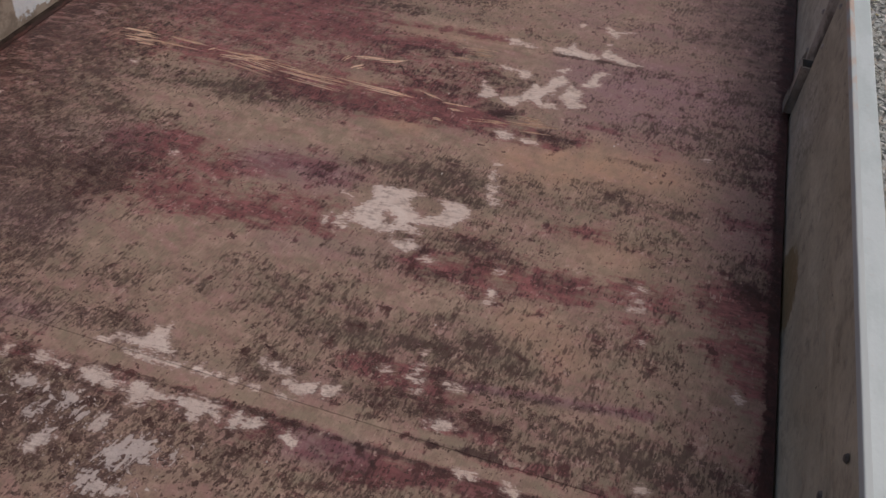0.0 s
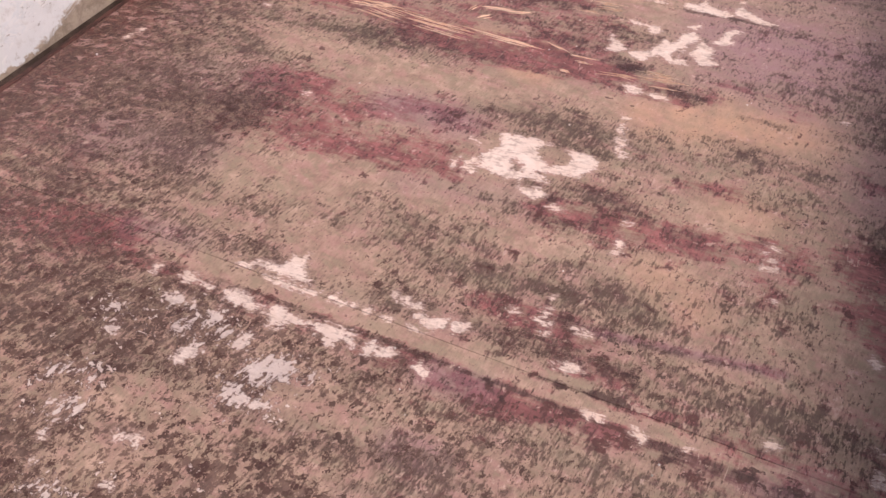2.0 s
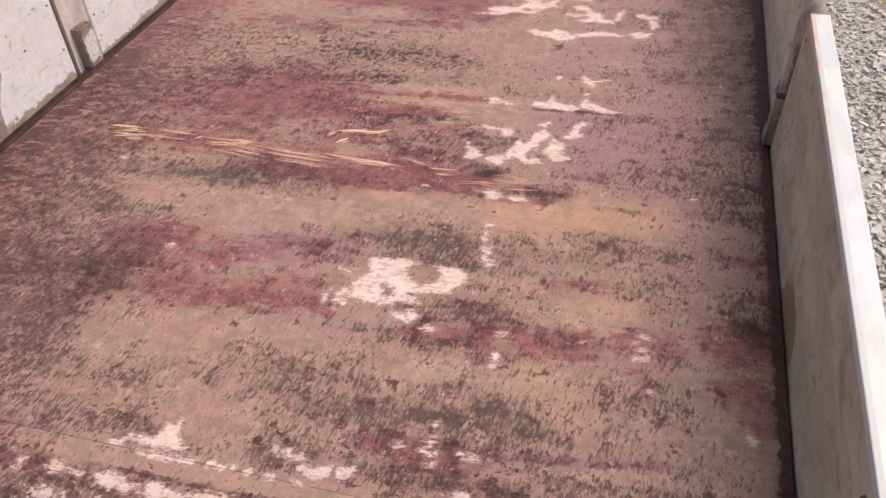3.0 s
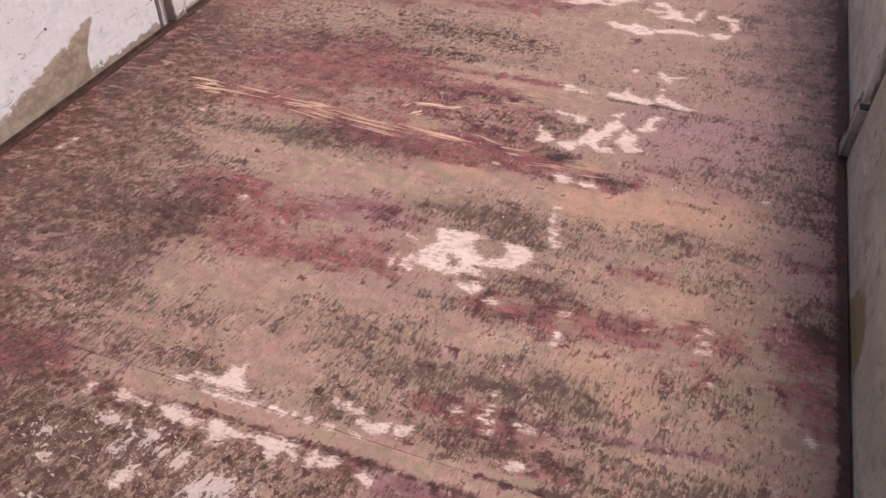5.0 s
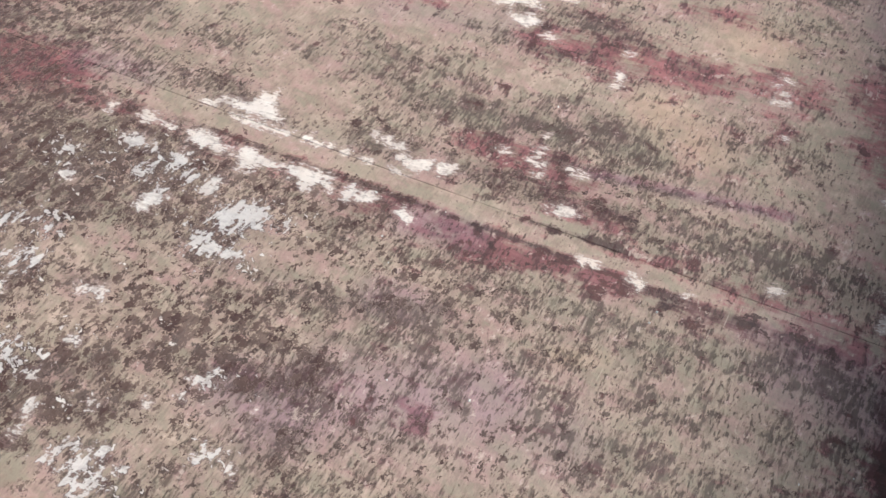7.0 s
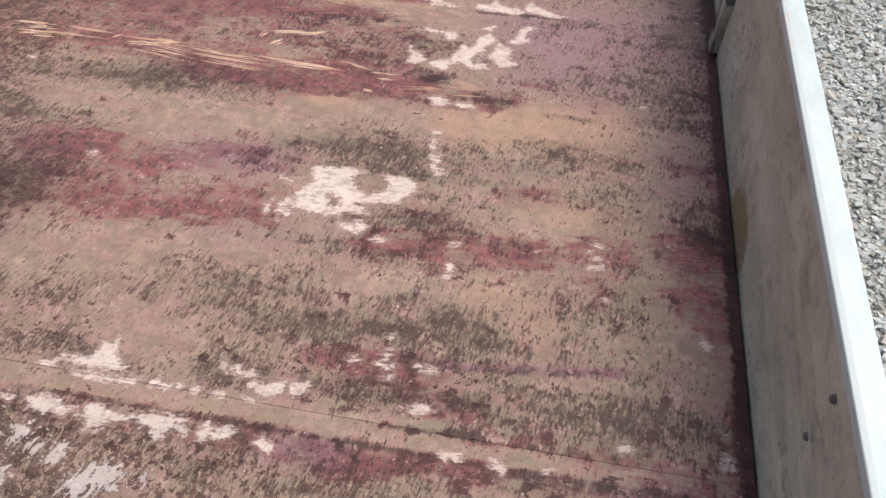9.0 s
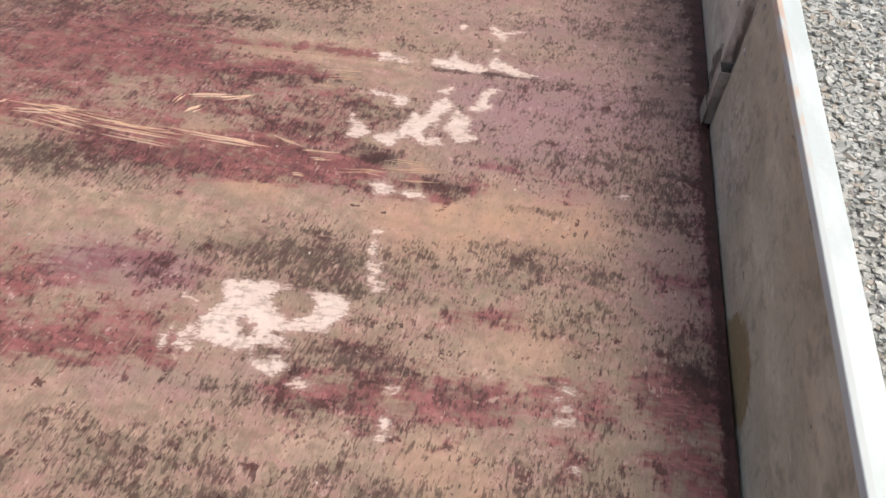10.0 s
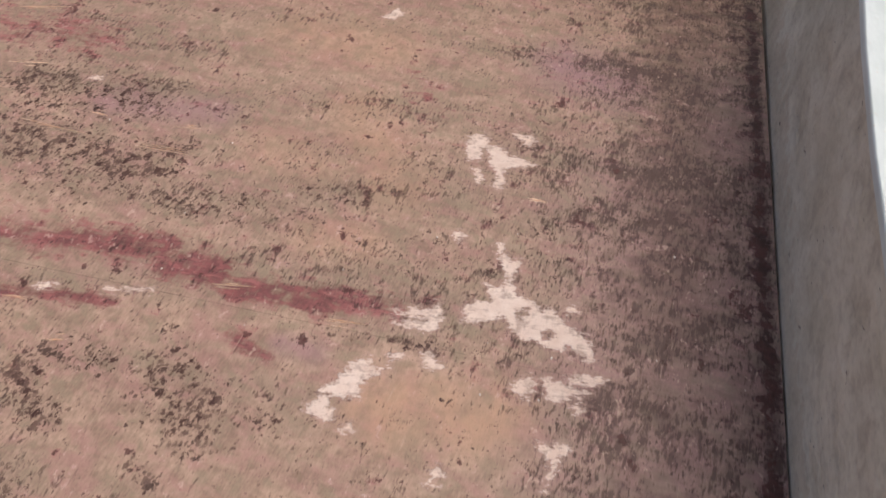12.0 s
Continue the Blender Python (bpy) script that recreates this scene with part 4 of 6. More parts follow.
patch("hole", (-0.226, 1.478), (-0.206, 1.491), (-0.192, 1.478), (-0.205, 1.464))
patch("hole", (0.115, 2.275), (0.133, 2.283), (0.131, 2.265), (0.121, 2.257))
patch("hole", (0.165, 2.240), (0.177, 2.248), (0.181, 2.235), (0.171, 2.228))
# small pale spots
mark("bare", (-0.098, 0.326, 0.0067, 0.0030, 11), (-0.097, 0.303, 0.0045, 0.0015, 14), (-0.093, 0.284, 0.0083, 0.0030, 4), (-0.093, 0.267, 0.0037, 0.0015, 11), (-0.086, 0.249, 0.0097, 0.0030, 0), (-0.078, 0.232, 0.0097, 0.0030, 0), (-0.083, 0.217, 0.0060, 0.0023, 13), (-0.072, 0.204, 0.0128, 0.0053, 3), (-0.064, 0.190, 0.0112, 0.0037, -3), (-0.091, 0.233, 0.0037, 0.0015, -56))
mark("bare", (0.212, 1.918, 0.0351, 0.0045, 24), (0.223, 1.897, 0.0270, 0.0063, 20), (0.224, 1.853, 0.0189, 0.0054, -2), (0.225, 1.827, 0.0297, 0.0054, 3), (0.214, 1.806, 0.0243, 0.0045, -3), (0.234, 1.794, 0.0063, 0.0027, -23), (0.190, 1.748, 0.0162, 0.0045, -22), (0.168, 1.724, 0.0081, 0.0027, 14), (0.158, 1.875, 0.0090, 0.0027, 34))
mark("bare", (-0.744, 1.513, 0.0270, 0.0036, -85), (-0.671, 1.568, 0.0189, 0.0063, 24))
mark("bare", (-0.847, 2.658, 0.0099, 0.0045, 29), (-0.680, 2.140, 0.0162, 0.0045, 22), (-0.541, 2.163, 0.0414, 0.0018, 13))
mark("bare", (-0.063, -0.310, 0.0105, 0.0030, 29), (-0.073, -0.280, 0.0067, 0.0015, 77), (-0.072, -0.249, 0.0045, 0.0015, 27), (-0.059, -0.328, 0.0060, 0.0023, 13), (-0.001, -0.301, 0.0158, 0.0023, -5))
mark("bare", (0.067, -0.457, 0.0165, 0.0030, 11), (0.144, -0.459, 0.0135, 0.0053, -29), (0.141, -0.462, 0.0067, 0.0037, 0), (0.225, -0.453, 0.0067, 0.0023, 10), (0.339, -0.390, 0.0090, 0.0045, 24), (0.500, -0.391, 0.0083, 0.0037, 20), (0.498, -0.380, 0.0053, 0.0030, 9), (0.495, -0.336, 0.0037, 0.0015, 37), (0.474, -0.155, 0.0120, 0.0037, -59))
mark("bare", (0.275, 0.046, 0.0128, 0.0030, -23), (0.259, 0.028, 0.0067, 0.0023, 10), (0.276, 0.014, 0.0067, 0.0023, -24), (0.274, -0.012, 0.0150, 0.0045, 12), (-0.001, -0.004, 0.0075, 0.0030, 9), (0.001, -0.068, 0.0142, 0.0037, -70), (-0.003, -0.091, 0.0060, 0.0030, 8))
mark("bare", (0.294, -0.090, 0.0037, 0.0015, 9), (0.363, 0.517, 0.0060, 0.0030, 7))
mark("bare", (-0.790, -0.596, 0.0105, 0.0023, 11), (-0.756, -0.639, 0.0090, 0.0045, -5), (-0.719, -0.740, 0.0053, 0.0023, 27), (-0.748, -0.734, 0.0053, 0.0023, 74), (-0.726, -0.803, 0.0112, 0.0037, -24), (-0.732, -0.780, 0.0060, 0.0023, -61), (-0.751, -0.802, 0.0045, 0.0023, -9), (-0.716, -0.851, 0.0067, 0.0037, 60), (-0.577, -0.802, 0.0097, 0.0030, -27), (-0.663, -0.923, 0.0060, 0.0023, 0), (-0.640, -0.931, 0.0097, 0.0045, -82), (-0.652, -0.950, 0.0037, 0.0023, 14), (-0.623, -0.934, 0.0053, 0.0023, -90), (-0.699, -0.893, 0.0053, 0.0015, -37), (-0.550, -0.986, 0.0045, 0.0015, -36))
mark("bare", (-0.351, -0.851, 0.0060, 0.0023, 63), (-0.378, -0.889, 0.0045, 0.0015, -32), (-0.415, -0.916, 0.0023, 0.0015, 0), (-0.486, -0.950, 0.0045, 0.0015, 56), (-0.274, -0.869, 0.0030, 0.0015, -37))
mark("bare", (-1.12, 0.406, 0.009, 0.0045, 12), (-0.81, 0.107, 0.010, 0.0045, 8), (-1.36, 0.125, 0.012, 0.003, 70), (-1.345, 0.168, 0.010, 0.003, 60))
# crimson paint left between the dusty bands
mark("red", (-0.296, 0.872, 0.077, 0.016, 0, 0.9), (-0.520, 0.861, 0.138, 0.013, 4, 0.8), (-0.540, 0.754, 0.067, 0.022, 1, 1), (-0.415, 0.778, 0.082, 0.021, 6, 0.9), (-0.817, 1.471, 0.126, 0.050, -1, 0.8), (-0.500, 1.513, 0.185, 0.067, 0, 0.9), (-0.420, 1.413, 0.195, 0.038, 5, 0.8), (-0.547, 1.315, 0.168, 0.022, 5, 0.7), (-0.750, 1.296, 0.073, 0.015, 4, 0.5))
mark("red", (-1.024, 0.794, 0.366, 0.099, 14, 0.8), (-0.806, 0.764, 0.237, 0.077, 10, 0.9), (-0.960, 0.621, 0.207, 0.058, 11, 0.6), (-0.595, 0.457, 0.165, 0.038, 0, 0.9), (-0.330, 0.468, 0.209, 0.043, 6, 0.9), (-0.296, 0.581, 0.096, 0.035, -1, 0.7), (-0.498, 0.688, 0.306, 0.062, -7, 0.5), (-0.878, 0.127, 0.105, 0.035, 11, 1.1), (-0.729, 0.104, 0.306, 0.041, 17, 0.6), (-0.447, 0.164, 0.076, 0.026, -2, 0.5), (-0.826, -0.019, 0.142, 0.044, 14, 0.7), (-0.546, -0.015, 0.186, 0.026, 8, 0.8))
mark("red", (-0.551, 0.037, 0.159, 0.029, 9, 0.5), (-0.057, -0.019, 0.134, 0.032, 9, 0.8), (0.097, -0.008, 0.092, 0.030, 1, 0.85), (-0.009, -0.066, 0.043, 0.020, 3, 0.6), (-0.072, 0.060, 0.076, 0.021, 0, 0.5), (0.128, 0.166, 0.064, 0.017, 9, 0.6), (0.284, 0.026, 0.065, 0.032, -7, 0.6), (0.283, -0.076, 0.044, 0.016, -55, 0.5), (0.492, 0.071, 0.077, 0.046, 4, 1.2), (0.463, 0.017, 0.032, 0.021, -20, 0.8), (0.494, -0.085, 0.083, 0.040, -45, 1.0), (0.487, -0.155, 0.028, 0.014, -47, 0.7))
mark("red", (-0.115, -0.301, 0.062, 0.012, 16, 1), (-0.052, -0.331, 0.090, 0.019, 8, 0.7), (-0.071, -0.285, 0.046, 0.009, -66, 0.6), (0.010, -0.385, 0.038, 0.013, 0, 0.9), (-0.031, -0.466, 0.190, 0.015, 12, 0.7), (0.046, -0.462, 0.073, 0.009, 12, 1), (-0.762, -0.481, 0.106, 0.009, 0, 0.9), (-0.007, 0.471, 0.089, 0.020, 0, 0.8), (0.163, -0.272, 0.180, 0.006, 8, 0.6), (-0.297, -0.501, 0.040, 0.009, 5, 0.7), (-0.166, -0.482, 0.044, 0.018, 0, 0.5), (-0.183, -0.403, 0.032, 0.009, -11, 0.6))
mark("red", (-1.038, -0.474, 0.165, 0.042, 5, 1.1), (-1.341, -0.145, 0.197, 0.069, -87, 0.6), (-1.381, 0.183, 0.229, 0.067, -89, 0.6), (-0.769, -0.491, 0.066, 0.010, 2, 0.9), (-1.008, -0.581, 0.088, 0.034, 8, 0.5))
mark("red", (-0.045, -0.498, 0.078, 0.016, 15, 0.9), (0.078, -0.459, 0.052, 0.014, 8, 1), (0.174, -0.461, 0.066, 0.010, 7, 0.7), (0.287, -0.466, 0.063, 0.017, 12, 0.7), (-0.165, -0.484, 0.066, 0.020, 13, 0.5), (-0.302, -0.833, 0.072, 0.022, 6, 0.4), (-0.078, -0.785, 0.029, 0.012, -23, 0.6), (0.465, 0.056, 0.072, 0.039, -25, 0.9), (0.463, -0.077, 0.086, 0.041, -36, 0.6))
mark("red", (-0.704, 0.762, 0.172, 0.046, 0, 0.9), (-0.521, 0.621, 0.121, 0.026, 0, 0.6), (-0.650, 0.558, 0.093, 0.021, 2, 0.6), (-0.378, 0.513, 0.097, 0.028, -15, 0.9), (-0.248, 0.476, 0.091, 0.026, -16, 0.8), (-0.262, 0.456, 0.129, 0.015, 1, 0.7), (-0.044, 0.431, 0.070, 0.011, 4, 0.9), (0.105, 0.552, 0.033, 0.009, -3, 0.8), (-0.371, 0.773, 0.064, 0.020, 0, 0.7), (-0.990, 1.253, 0.181, 0.049, -4, 0.6), (-0.440, 1.411, 0.133, 0.042, 0, 0.8), (0.222, 0.514, 0.069, 0.024, -20, 0.35))
mark("red", (-0.496, 0.171, 0.063, 0.022, -15, 0.6), (0.464, 0.316, 0.057, 0.020, -11, 0.7))
mark("red", (-0.710, 2.242, 0.133, 0.028, 9, 0.8), (-0.578, 2.257, 0.084, 0.027, 3, 0.8), (-0.450, 2.232, 0.071, 0.026, 5, 0.95), (-0.269, 2.216, 0.115, 0.020, 4, 1), (-0.132, 2.227, 0.062, 0.018, 5, 0.8), (-0.061, 2.244, 0.042, 0.012, 1, 0.6), (-0.657, 2.125, 0.102, 0.011, 7, 0.8), (-0.302, 2.101, 0.052, 0.011, -27, 0.8), (-0.167, 2.801, 0.077, 0.030, -62, 0.4), (-1.032, 2.790, 0.162, 0.049, 3, 0.6))
mark("red", (-0.919, 2.125, 0.085, 0.047, 2, 1), (-0.605, 1.525, 0.103, 0.049, -6, 0.6), (-0.453, 1.454, 0.161, 0.039, 6, 0.7), (-0.385, 1.381, 0.127, 0.026, 3, 0.6), (-0.337, 1.535, 0.042, 0.021, -5, 0.5))
# lilac tint of thin paint; by the tail it also paints a grey sheen
mark("cool", (0.233, 0.778, 0.238, 0.102, 11, 1), (0.158, 0.587, 0.153, 0.051, 3, 0.5), (-0.523, 0.159, 0.125, 0.037, -2, 0.7), (-1.048, -0.197, 0.167, 0.046, 9, 0.6), (-1.093, 0.068, 0.203, 0.046, 13, 0.4), (0.163, -0.272, 0.181, 0.007, 8, 0.8), (-0.350, -0.054, 0.141, 0.022, 13, 0.3))
mark("cool", (0.436, -0.503, 0.097, 0.041, -7, 0.7), (-0.166, -0.639, 0.055, 0.019, 4, 0.7), (-0.272, -0.857, 0.080, 0.028, -11, 0.8), (-0.037, -0.774, 0.195, 0.039, 14, 0.4), (-0.164, -0.487, 0.067, 0.021, 9, 0.7), (-0.831, -0.408, 0.087, 0.018, 5, 0.6))
mark("cool", (0.247, 0.790, 0.195, 0.062, 12, 1), (0.319, 0.854, 0.125, 0.044, 0, 0.9), (0.214, 0.702, 0.137, 0.046, 5, 0.6), (0.211, 0.528, 0.092, 0.039, -9, 0.5))
mark("cool", (0.306, 1.095, 0.200, 0.050, 12, 0.6), (0.285, 0.862, 0.141, 0.032, 3, 0.9), (0.424, 2.047, 0.148, 0.082, 30, 0.5))
mark("cool", (0.186, 2.929, 0.110, 0.056, -17, 0.9), (-0.669, 2.609, 0.140, 0.027, 5, 0.7), (-0.221, 2.118, 0.043, 0.014, -2, 0.7))
# ochre wood showing through
mark("warm", (0.126, 0.399, 0.207, 0.052, 15, 1), (-0.369, 0.849, 0.178, 0.025, 10, 0.45), (-0.359, 0.403, 0.052, 0.022, -4, 1), (-1.145, 0.534, 0.106, 0.042, -11, 1), (-0.662, 0.520, 0.314, 0.022, 1, 0.8), (0.132, -0.154, 0.071, 0.033, -25, 0.6), (0.129, 0.469, 0.061, 0.035, -1, 0.6), (-0.004, -0.005, 0.033, 0.013, 4, 0.9))
mark("warm", (0.114, -0.138, 0.070, 0.036, -30, 0.6), (0.206, 0.119, 0.065, 0.037, -12, 0.5), (0.340, -0.496, 0.023, 0.007, 0, 0.9), (0.108, -0.613, 0.041, 0.008, 17, 0.6))
mark("warm", (0.078, 0.404, 0.124, 0.031, 2, 1), (0.144, 0.452, 0.059, 0.026, -41, 0.7), (-0.364, 0.401, 0.031, 0.012, -7, 1), (-0.471, 0.802, 0.046, 0.012, -2, 0.5), (-0.451, 0.538, 0.035, 0.009, -3, 0.5))
mark("warm", (0.019, 2.055, 0.139, 0.042, 7, 0.8), (-0.216, 2.598, 0.157, 0.047, -57, 0.6), (-0.378, 2.917, 0.151, 0.059, 1, 0.5), (-0.224, 2.352, 0.073, 0.031, 4, 0.5), (-0.371, 2.538, 0.094, 0.042, -12, 0.4))
# smooth plain dust
mark("clean", (-0.550, -0.435, 0.180, 0.019, 2, 1), (-0.271, -0.427, 0.128, 0.013, 4, 1), (-0.056, -0.416, 0.106, 0.008, 4, 0.9), (-0.449, -0.376, 0.072, 0.025, -24, 0.8), (-0.605, 0.243, 0.132, 0.034, 10, 0.5), (0.067, 0.392, 0.228, 0.053, 8, 0.6), (-0.431, -0.074, 0.165, 0.032, 11, 0.45), (0.175, 0.096, 0.063, 0.029, 4, 0.5), (-0.133, -0.131, 0.068, 0.029, 7, 0.5), (-0.550, -0.242, 0.089, 0.028, 3, 0.4), (0.088, -0.132, 0.100, 0.027, -9, 0.35), (-0.428, 0.275, 0.113, 0.030, 10, 0.5))
mark("clean", (-0.933, 0.299, 0.095, 0.032, 5, 0.5), (-0.381, 0.382, 0.084, 0.026, 3, 0.5), (-0.276, 0.843, 0.097, 0.028, -9, 0.5))
mark("clean", (-0.516, -0.698, 0.055, 0.022, -34, 0.6), (-0.358, -0.643, 0.085, 0.025, 5, 0.6), (-0.594, -0.851, 0.050, 0.015, 12, 0.6), (-0.681, -0.170, 0.174, 0.044, 13, 0.5), (-0.488, -0.337, 0.068, 0.030, -10, 0.8))
mark("clean", (0.083, 0.400, 0.122, 0.033, 0, 0.7), (-0.195, 0.391, 0.088, 0.024, 0, 0.6), (-0.392, 0.895, 0.154, 0.022, 4, 0.6), (-0.072, 1.223, 0.230, 0.059, -7, 0.5), (-0.001, 1.002, 0.145, 0.028, 5, 0.4))
mark("clean", (0.017, 1.272, 0.293, 0.055, 11, 0.55), (-0.336, 1.978, 0.230, 0.113, -3, 0.6), (-0.277, 1.409, 0.086, 0.030, -8, 0.4), (-0.663, 1.373, 0.098, 0.028, 4, 0.9), (-0.434, 0.837, 0.204, 0.008, 4, 0.8), (-0.135, 0.800, 0.074, 0.021, 2, 0.7), (0.096, 1.735, 0.187, 0.096, -3, 0.6), (0.355, 1.581, 0.254, 0.069, -59, 0.6))
mark("clean", (0.011, 2.040, 0.156, 0.055, -18, 0.8), (-0.334, 2.856, 0.239, 0.076, 10, 0.5), (-0.597, 2.893, 0.169, 0.035, 0, 0.7), (-0.690, 2.175, 0.102, 0.014, 9, 0.7), (-0.225, 2.158, 0.073, 0.015, 1, 0.7))
# brushed dark grime
mark("dark", (-0.280, 0.252, 0.186, 0.051, 4, 0.7), (-0.439, 0.162, 0.080, 0.027, 9, 0.5), (-0.871, 0.378, 0.217, 0.045, 14, 0.55), (-1.094, 0.338, 0.195, 0.040, 12, 0.45), (-1.115, -0.160, 0.156, 0.051, -3, 0.85), (-1.163, 0.075, 0.186, 0.054, 9, 0.5), (-0.809, -0.188, 0.110, 0.035, 11, 0.55), (-1.035, -0.267, 0.117, 0.036, 6, 0.6), (-0.600, -0.246, 0.155, 0.044, 4, 0.45), (-0.382, -0.160, 0.198, 0.051, 1, 0.5), (-0.119, -0.231, 0.249, 0.039, 13, 0.65), (-0.050, -0.184, 0.061, 0.024, -28, 0.6))
mark("dark", (0.226, 0.311, 0.117, 0.042, -6, 0.7), (0.251, 0.603, 0.151, 0.037, 11, 0.4), (0.316, 0.201, 0.072, 0.031, -7, 0.45), (0.280, -0.126, 0.134, 0.034, 7, 0.4), (0.233, -0.324, 0.212, 0.049, 1, 0.5), (-0.159, -0.414, 0.085, 0.017, -10, 0.6), (-0.074, 0.046, 0.086, 0.025, -1, 0.7), (-0.202, 0.021, 0.043, 0.013, -20, 0.6), (0.010, -0.096, 0.075, 0.020, 6, 0.4), (-0.394, 0.635, 0.175, 0.031, -2, 0.4), (-0.149, 0.536, 0.049, 0.016, -16, 0.9), (0.007, 0.472, 0.047, 0.018, -11, 0.9))
mark("dark", (-1.112, 0.482, 0.091, 0.030, 30, 0.3), (0.484, 0.142, 0.074, 0.041, -35, 0.7), (0.418, 0.943, 0.247, 0.077, -60, 0.4), (0.487, 0.434, 0.242, 0.020, -81, 0.3))
mark("dark", (-1.057, -0.127, 0.147, 0.059, -2, 0.9), (-1.224, -0.307, 0.137, 0.043, 12, 0.6), (-0.984, -0.336, 0.183, 0.044, 16, 0.5), (-0.713, -0.332, 0.111, 0.031, 6, 0.5), (-1.391, -0.023, 0.254, 0.056, -82, 0.6), (-0.309, -0.320, 0.083, 0.025, -3, 0.5), (0.009, -0.319, 0.078, 0.023, -36, 0.5), (0.151, -0.270, 0.130, 0.032, 2, 0.4))
mark("dark", (-0.161, -0.647, 0.078, 0.026, 10, 0.8), (-0.265, -0.854, 0.084, 0.032, -12, 0.8), (0.233, -0.472, 0.115, 0.021, 2, 0.7), (0.139, -0.629, 0.218, 0.074, 2, 0.45), (0.128, -0.540, 0.137, 0.037, -7, 0.5), (0.421, -0.512, 0.120, 0.045, -11, 0.7), (-0.533, -0.887, 0.106, 0.028, -5, 0.5), (-0.197, -0.067, 0.117, 0.020, -2, 0.5), (-0.222, -0.722, 0.043, 0.017, -10, 0.6), (0.137, -0.282, 0.169, 0.006, 8, 0.8), (0.026, -0.420, 0.083, 0.006, 4, 1))
mark("dark", (-0.607, 1.103, 0.359, 0.064, 0, 0.25), (-0.323, 0.310, 0.119, 0.023, -8, 0.4), (-0.275, 0.229, 0.151, 0.031, -1, 0.55), (-0.014, 0.304, 0.082, 0.012, -57, 0.4), (0.214, 0.302, 0.090, 0.035, -19, 0.55), (-0.138, 0.535, 0.037, 0.008, -1, 1), (0.007, 0.478, 0.040, 0.010, -11, 1), (-0.027, 0.462, 0.053, 0.006, -4, 0.7), (-0.180, 0.668, 0.089, 0.026, -2, 0.5), (-0.268, 0.594, 0.065, 0.020, 1, 0.5), (0.199, 0.443, 0.070, 0.012, 1, 0.7), (0.298, 0.543, 0.068, 0.017, -41, 0.5))
mark("dark", (0.167, 1.014, 0.080, 0.028, 0, 0.5), (0.194, 0.871, 0.060, 0.016, 0, 0.6), (-0.331, 0.750, 0.141, 0.012, 3, 0.5))
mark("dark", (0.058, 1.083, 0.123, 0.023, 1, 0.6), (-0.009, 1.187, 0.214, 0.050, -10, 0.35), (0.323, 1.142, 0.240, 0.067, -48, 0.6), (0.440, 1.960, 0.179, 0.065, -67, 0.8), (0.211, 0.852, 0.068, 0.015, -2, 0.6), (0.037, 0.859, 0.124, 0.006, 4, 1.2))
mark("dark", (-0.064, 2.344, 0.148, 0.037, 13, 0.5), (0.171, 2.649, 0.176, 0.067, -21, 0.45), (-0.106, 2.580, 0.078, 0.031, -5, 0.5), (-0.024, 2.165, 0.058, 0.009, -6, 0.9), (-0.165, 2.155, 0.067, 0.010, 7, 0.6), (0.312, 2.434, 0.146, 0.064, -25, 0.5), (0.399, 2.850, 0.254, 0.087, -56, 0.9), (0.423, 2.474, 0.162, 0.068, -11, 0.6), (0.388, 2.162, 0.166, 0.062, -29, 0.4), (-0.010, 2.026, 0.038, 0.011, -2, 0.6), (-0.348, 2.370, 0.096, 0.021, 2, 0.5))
# chipped flecks of old coating
mark("blotch", (-0.851, -0.641, 0.185, 0.051, 12, 0.9), (-0.792, -0.743, 0.147, 0.044, 11, 0.9), (-0.612, -0.800, 0.141, 0.037, 18, 0.8), (-0.556, -0.629, 0.130, 0.032, 16, 0.7), (-0.177, -0.575, 0.159, 0.039, 11, 0.4), (-0.852, -0.572, 0.100, 0.024, 13, 1), (-1.474, -0.005, 0.207, 0.061, -12, 0.5))
mark("blotch", (-0.522, -0.814, 0.137, 0.044, 17, 0.7), (-0.342, -0.683, 0.135, 0.037, 9, 0.7), (-0.214, -0.595, 0.128, 0.029, 8, 0.6), (-0.475, -0.936, 0.112, 0.029, 9, 0.7), (-0.014, -0.612, 0.124, 0.036, 1, 0.4))
mark("blotch", (-0.625, 1.090, 0.189, 0.050, 2, 1), (-0.576, 0.945, 0.080, 0.022, -7, 1), (-0.372, 1.051, 0.106, 0.021, 7, 0.9), (-0.801, 0.970, 0.111, 0.026, 3, 0.7), (-0.938, 1.106, 0.132, 0.044, -26, 0.6), (-0.298, 1.099, 0.092, 0.030, -40, 0.5))
mark("blotch", (-0.563, 1.081, 0.128, 0.032, -7, 1), (-0.361, 1.091, 0.099, 0.027, -17, 1), (-0.694, 1.043, 0.041, 0.014, -5, 0.8), (-0.542, 0.958, 0.059, 0.017, -16, 0.9), (-0.567, 1.696, 0.172, 0.055, -11, 0.9), (-0.370, 1.972, 0.095, 0.038, -16, 0.7), (-0.987, 1.817, 0.189, 0.053, -5, 0.6), (-0.174, 1.087, 0.104, 0.012, 0, 0.6), (-0.625, 1.207, 0.181, 0.033, 2, 0.5), (-0.647, 0.927, 0.059, 0.012, -5, 0.7), (0.058, 1.086, 0.112, 0.012, 2, 0.5))
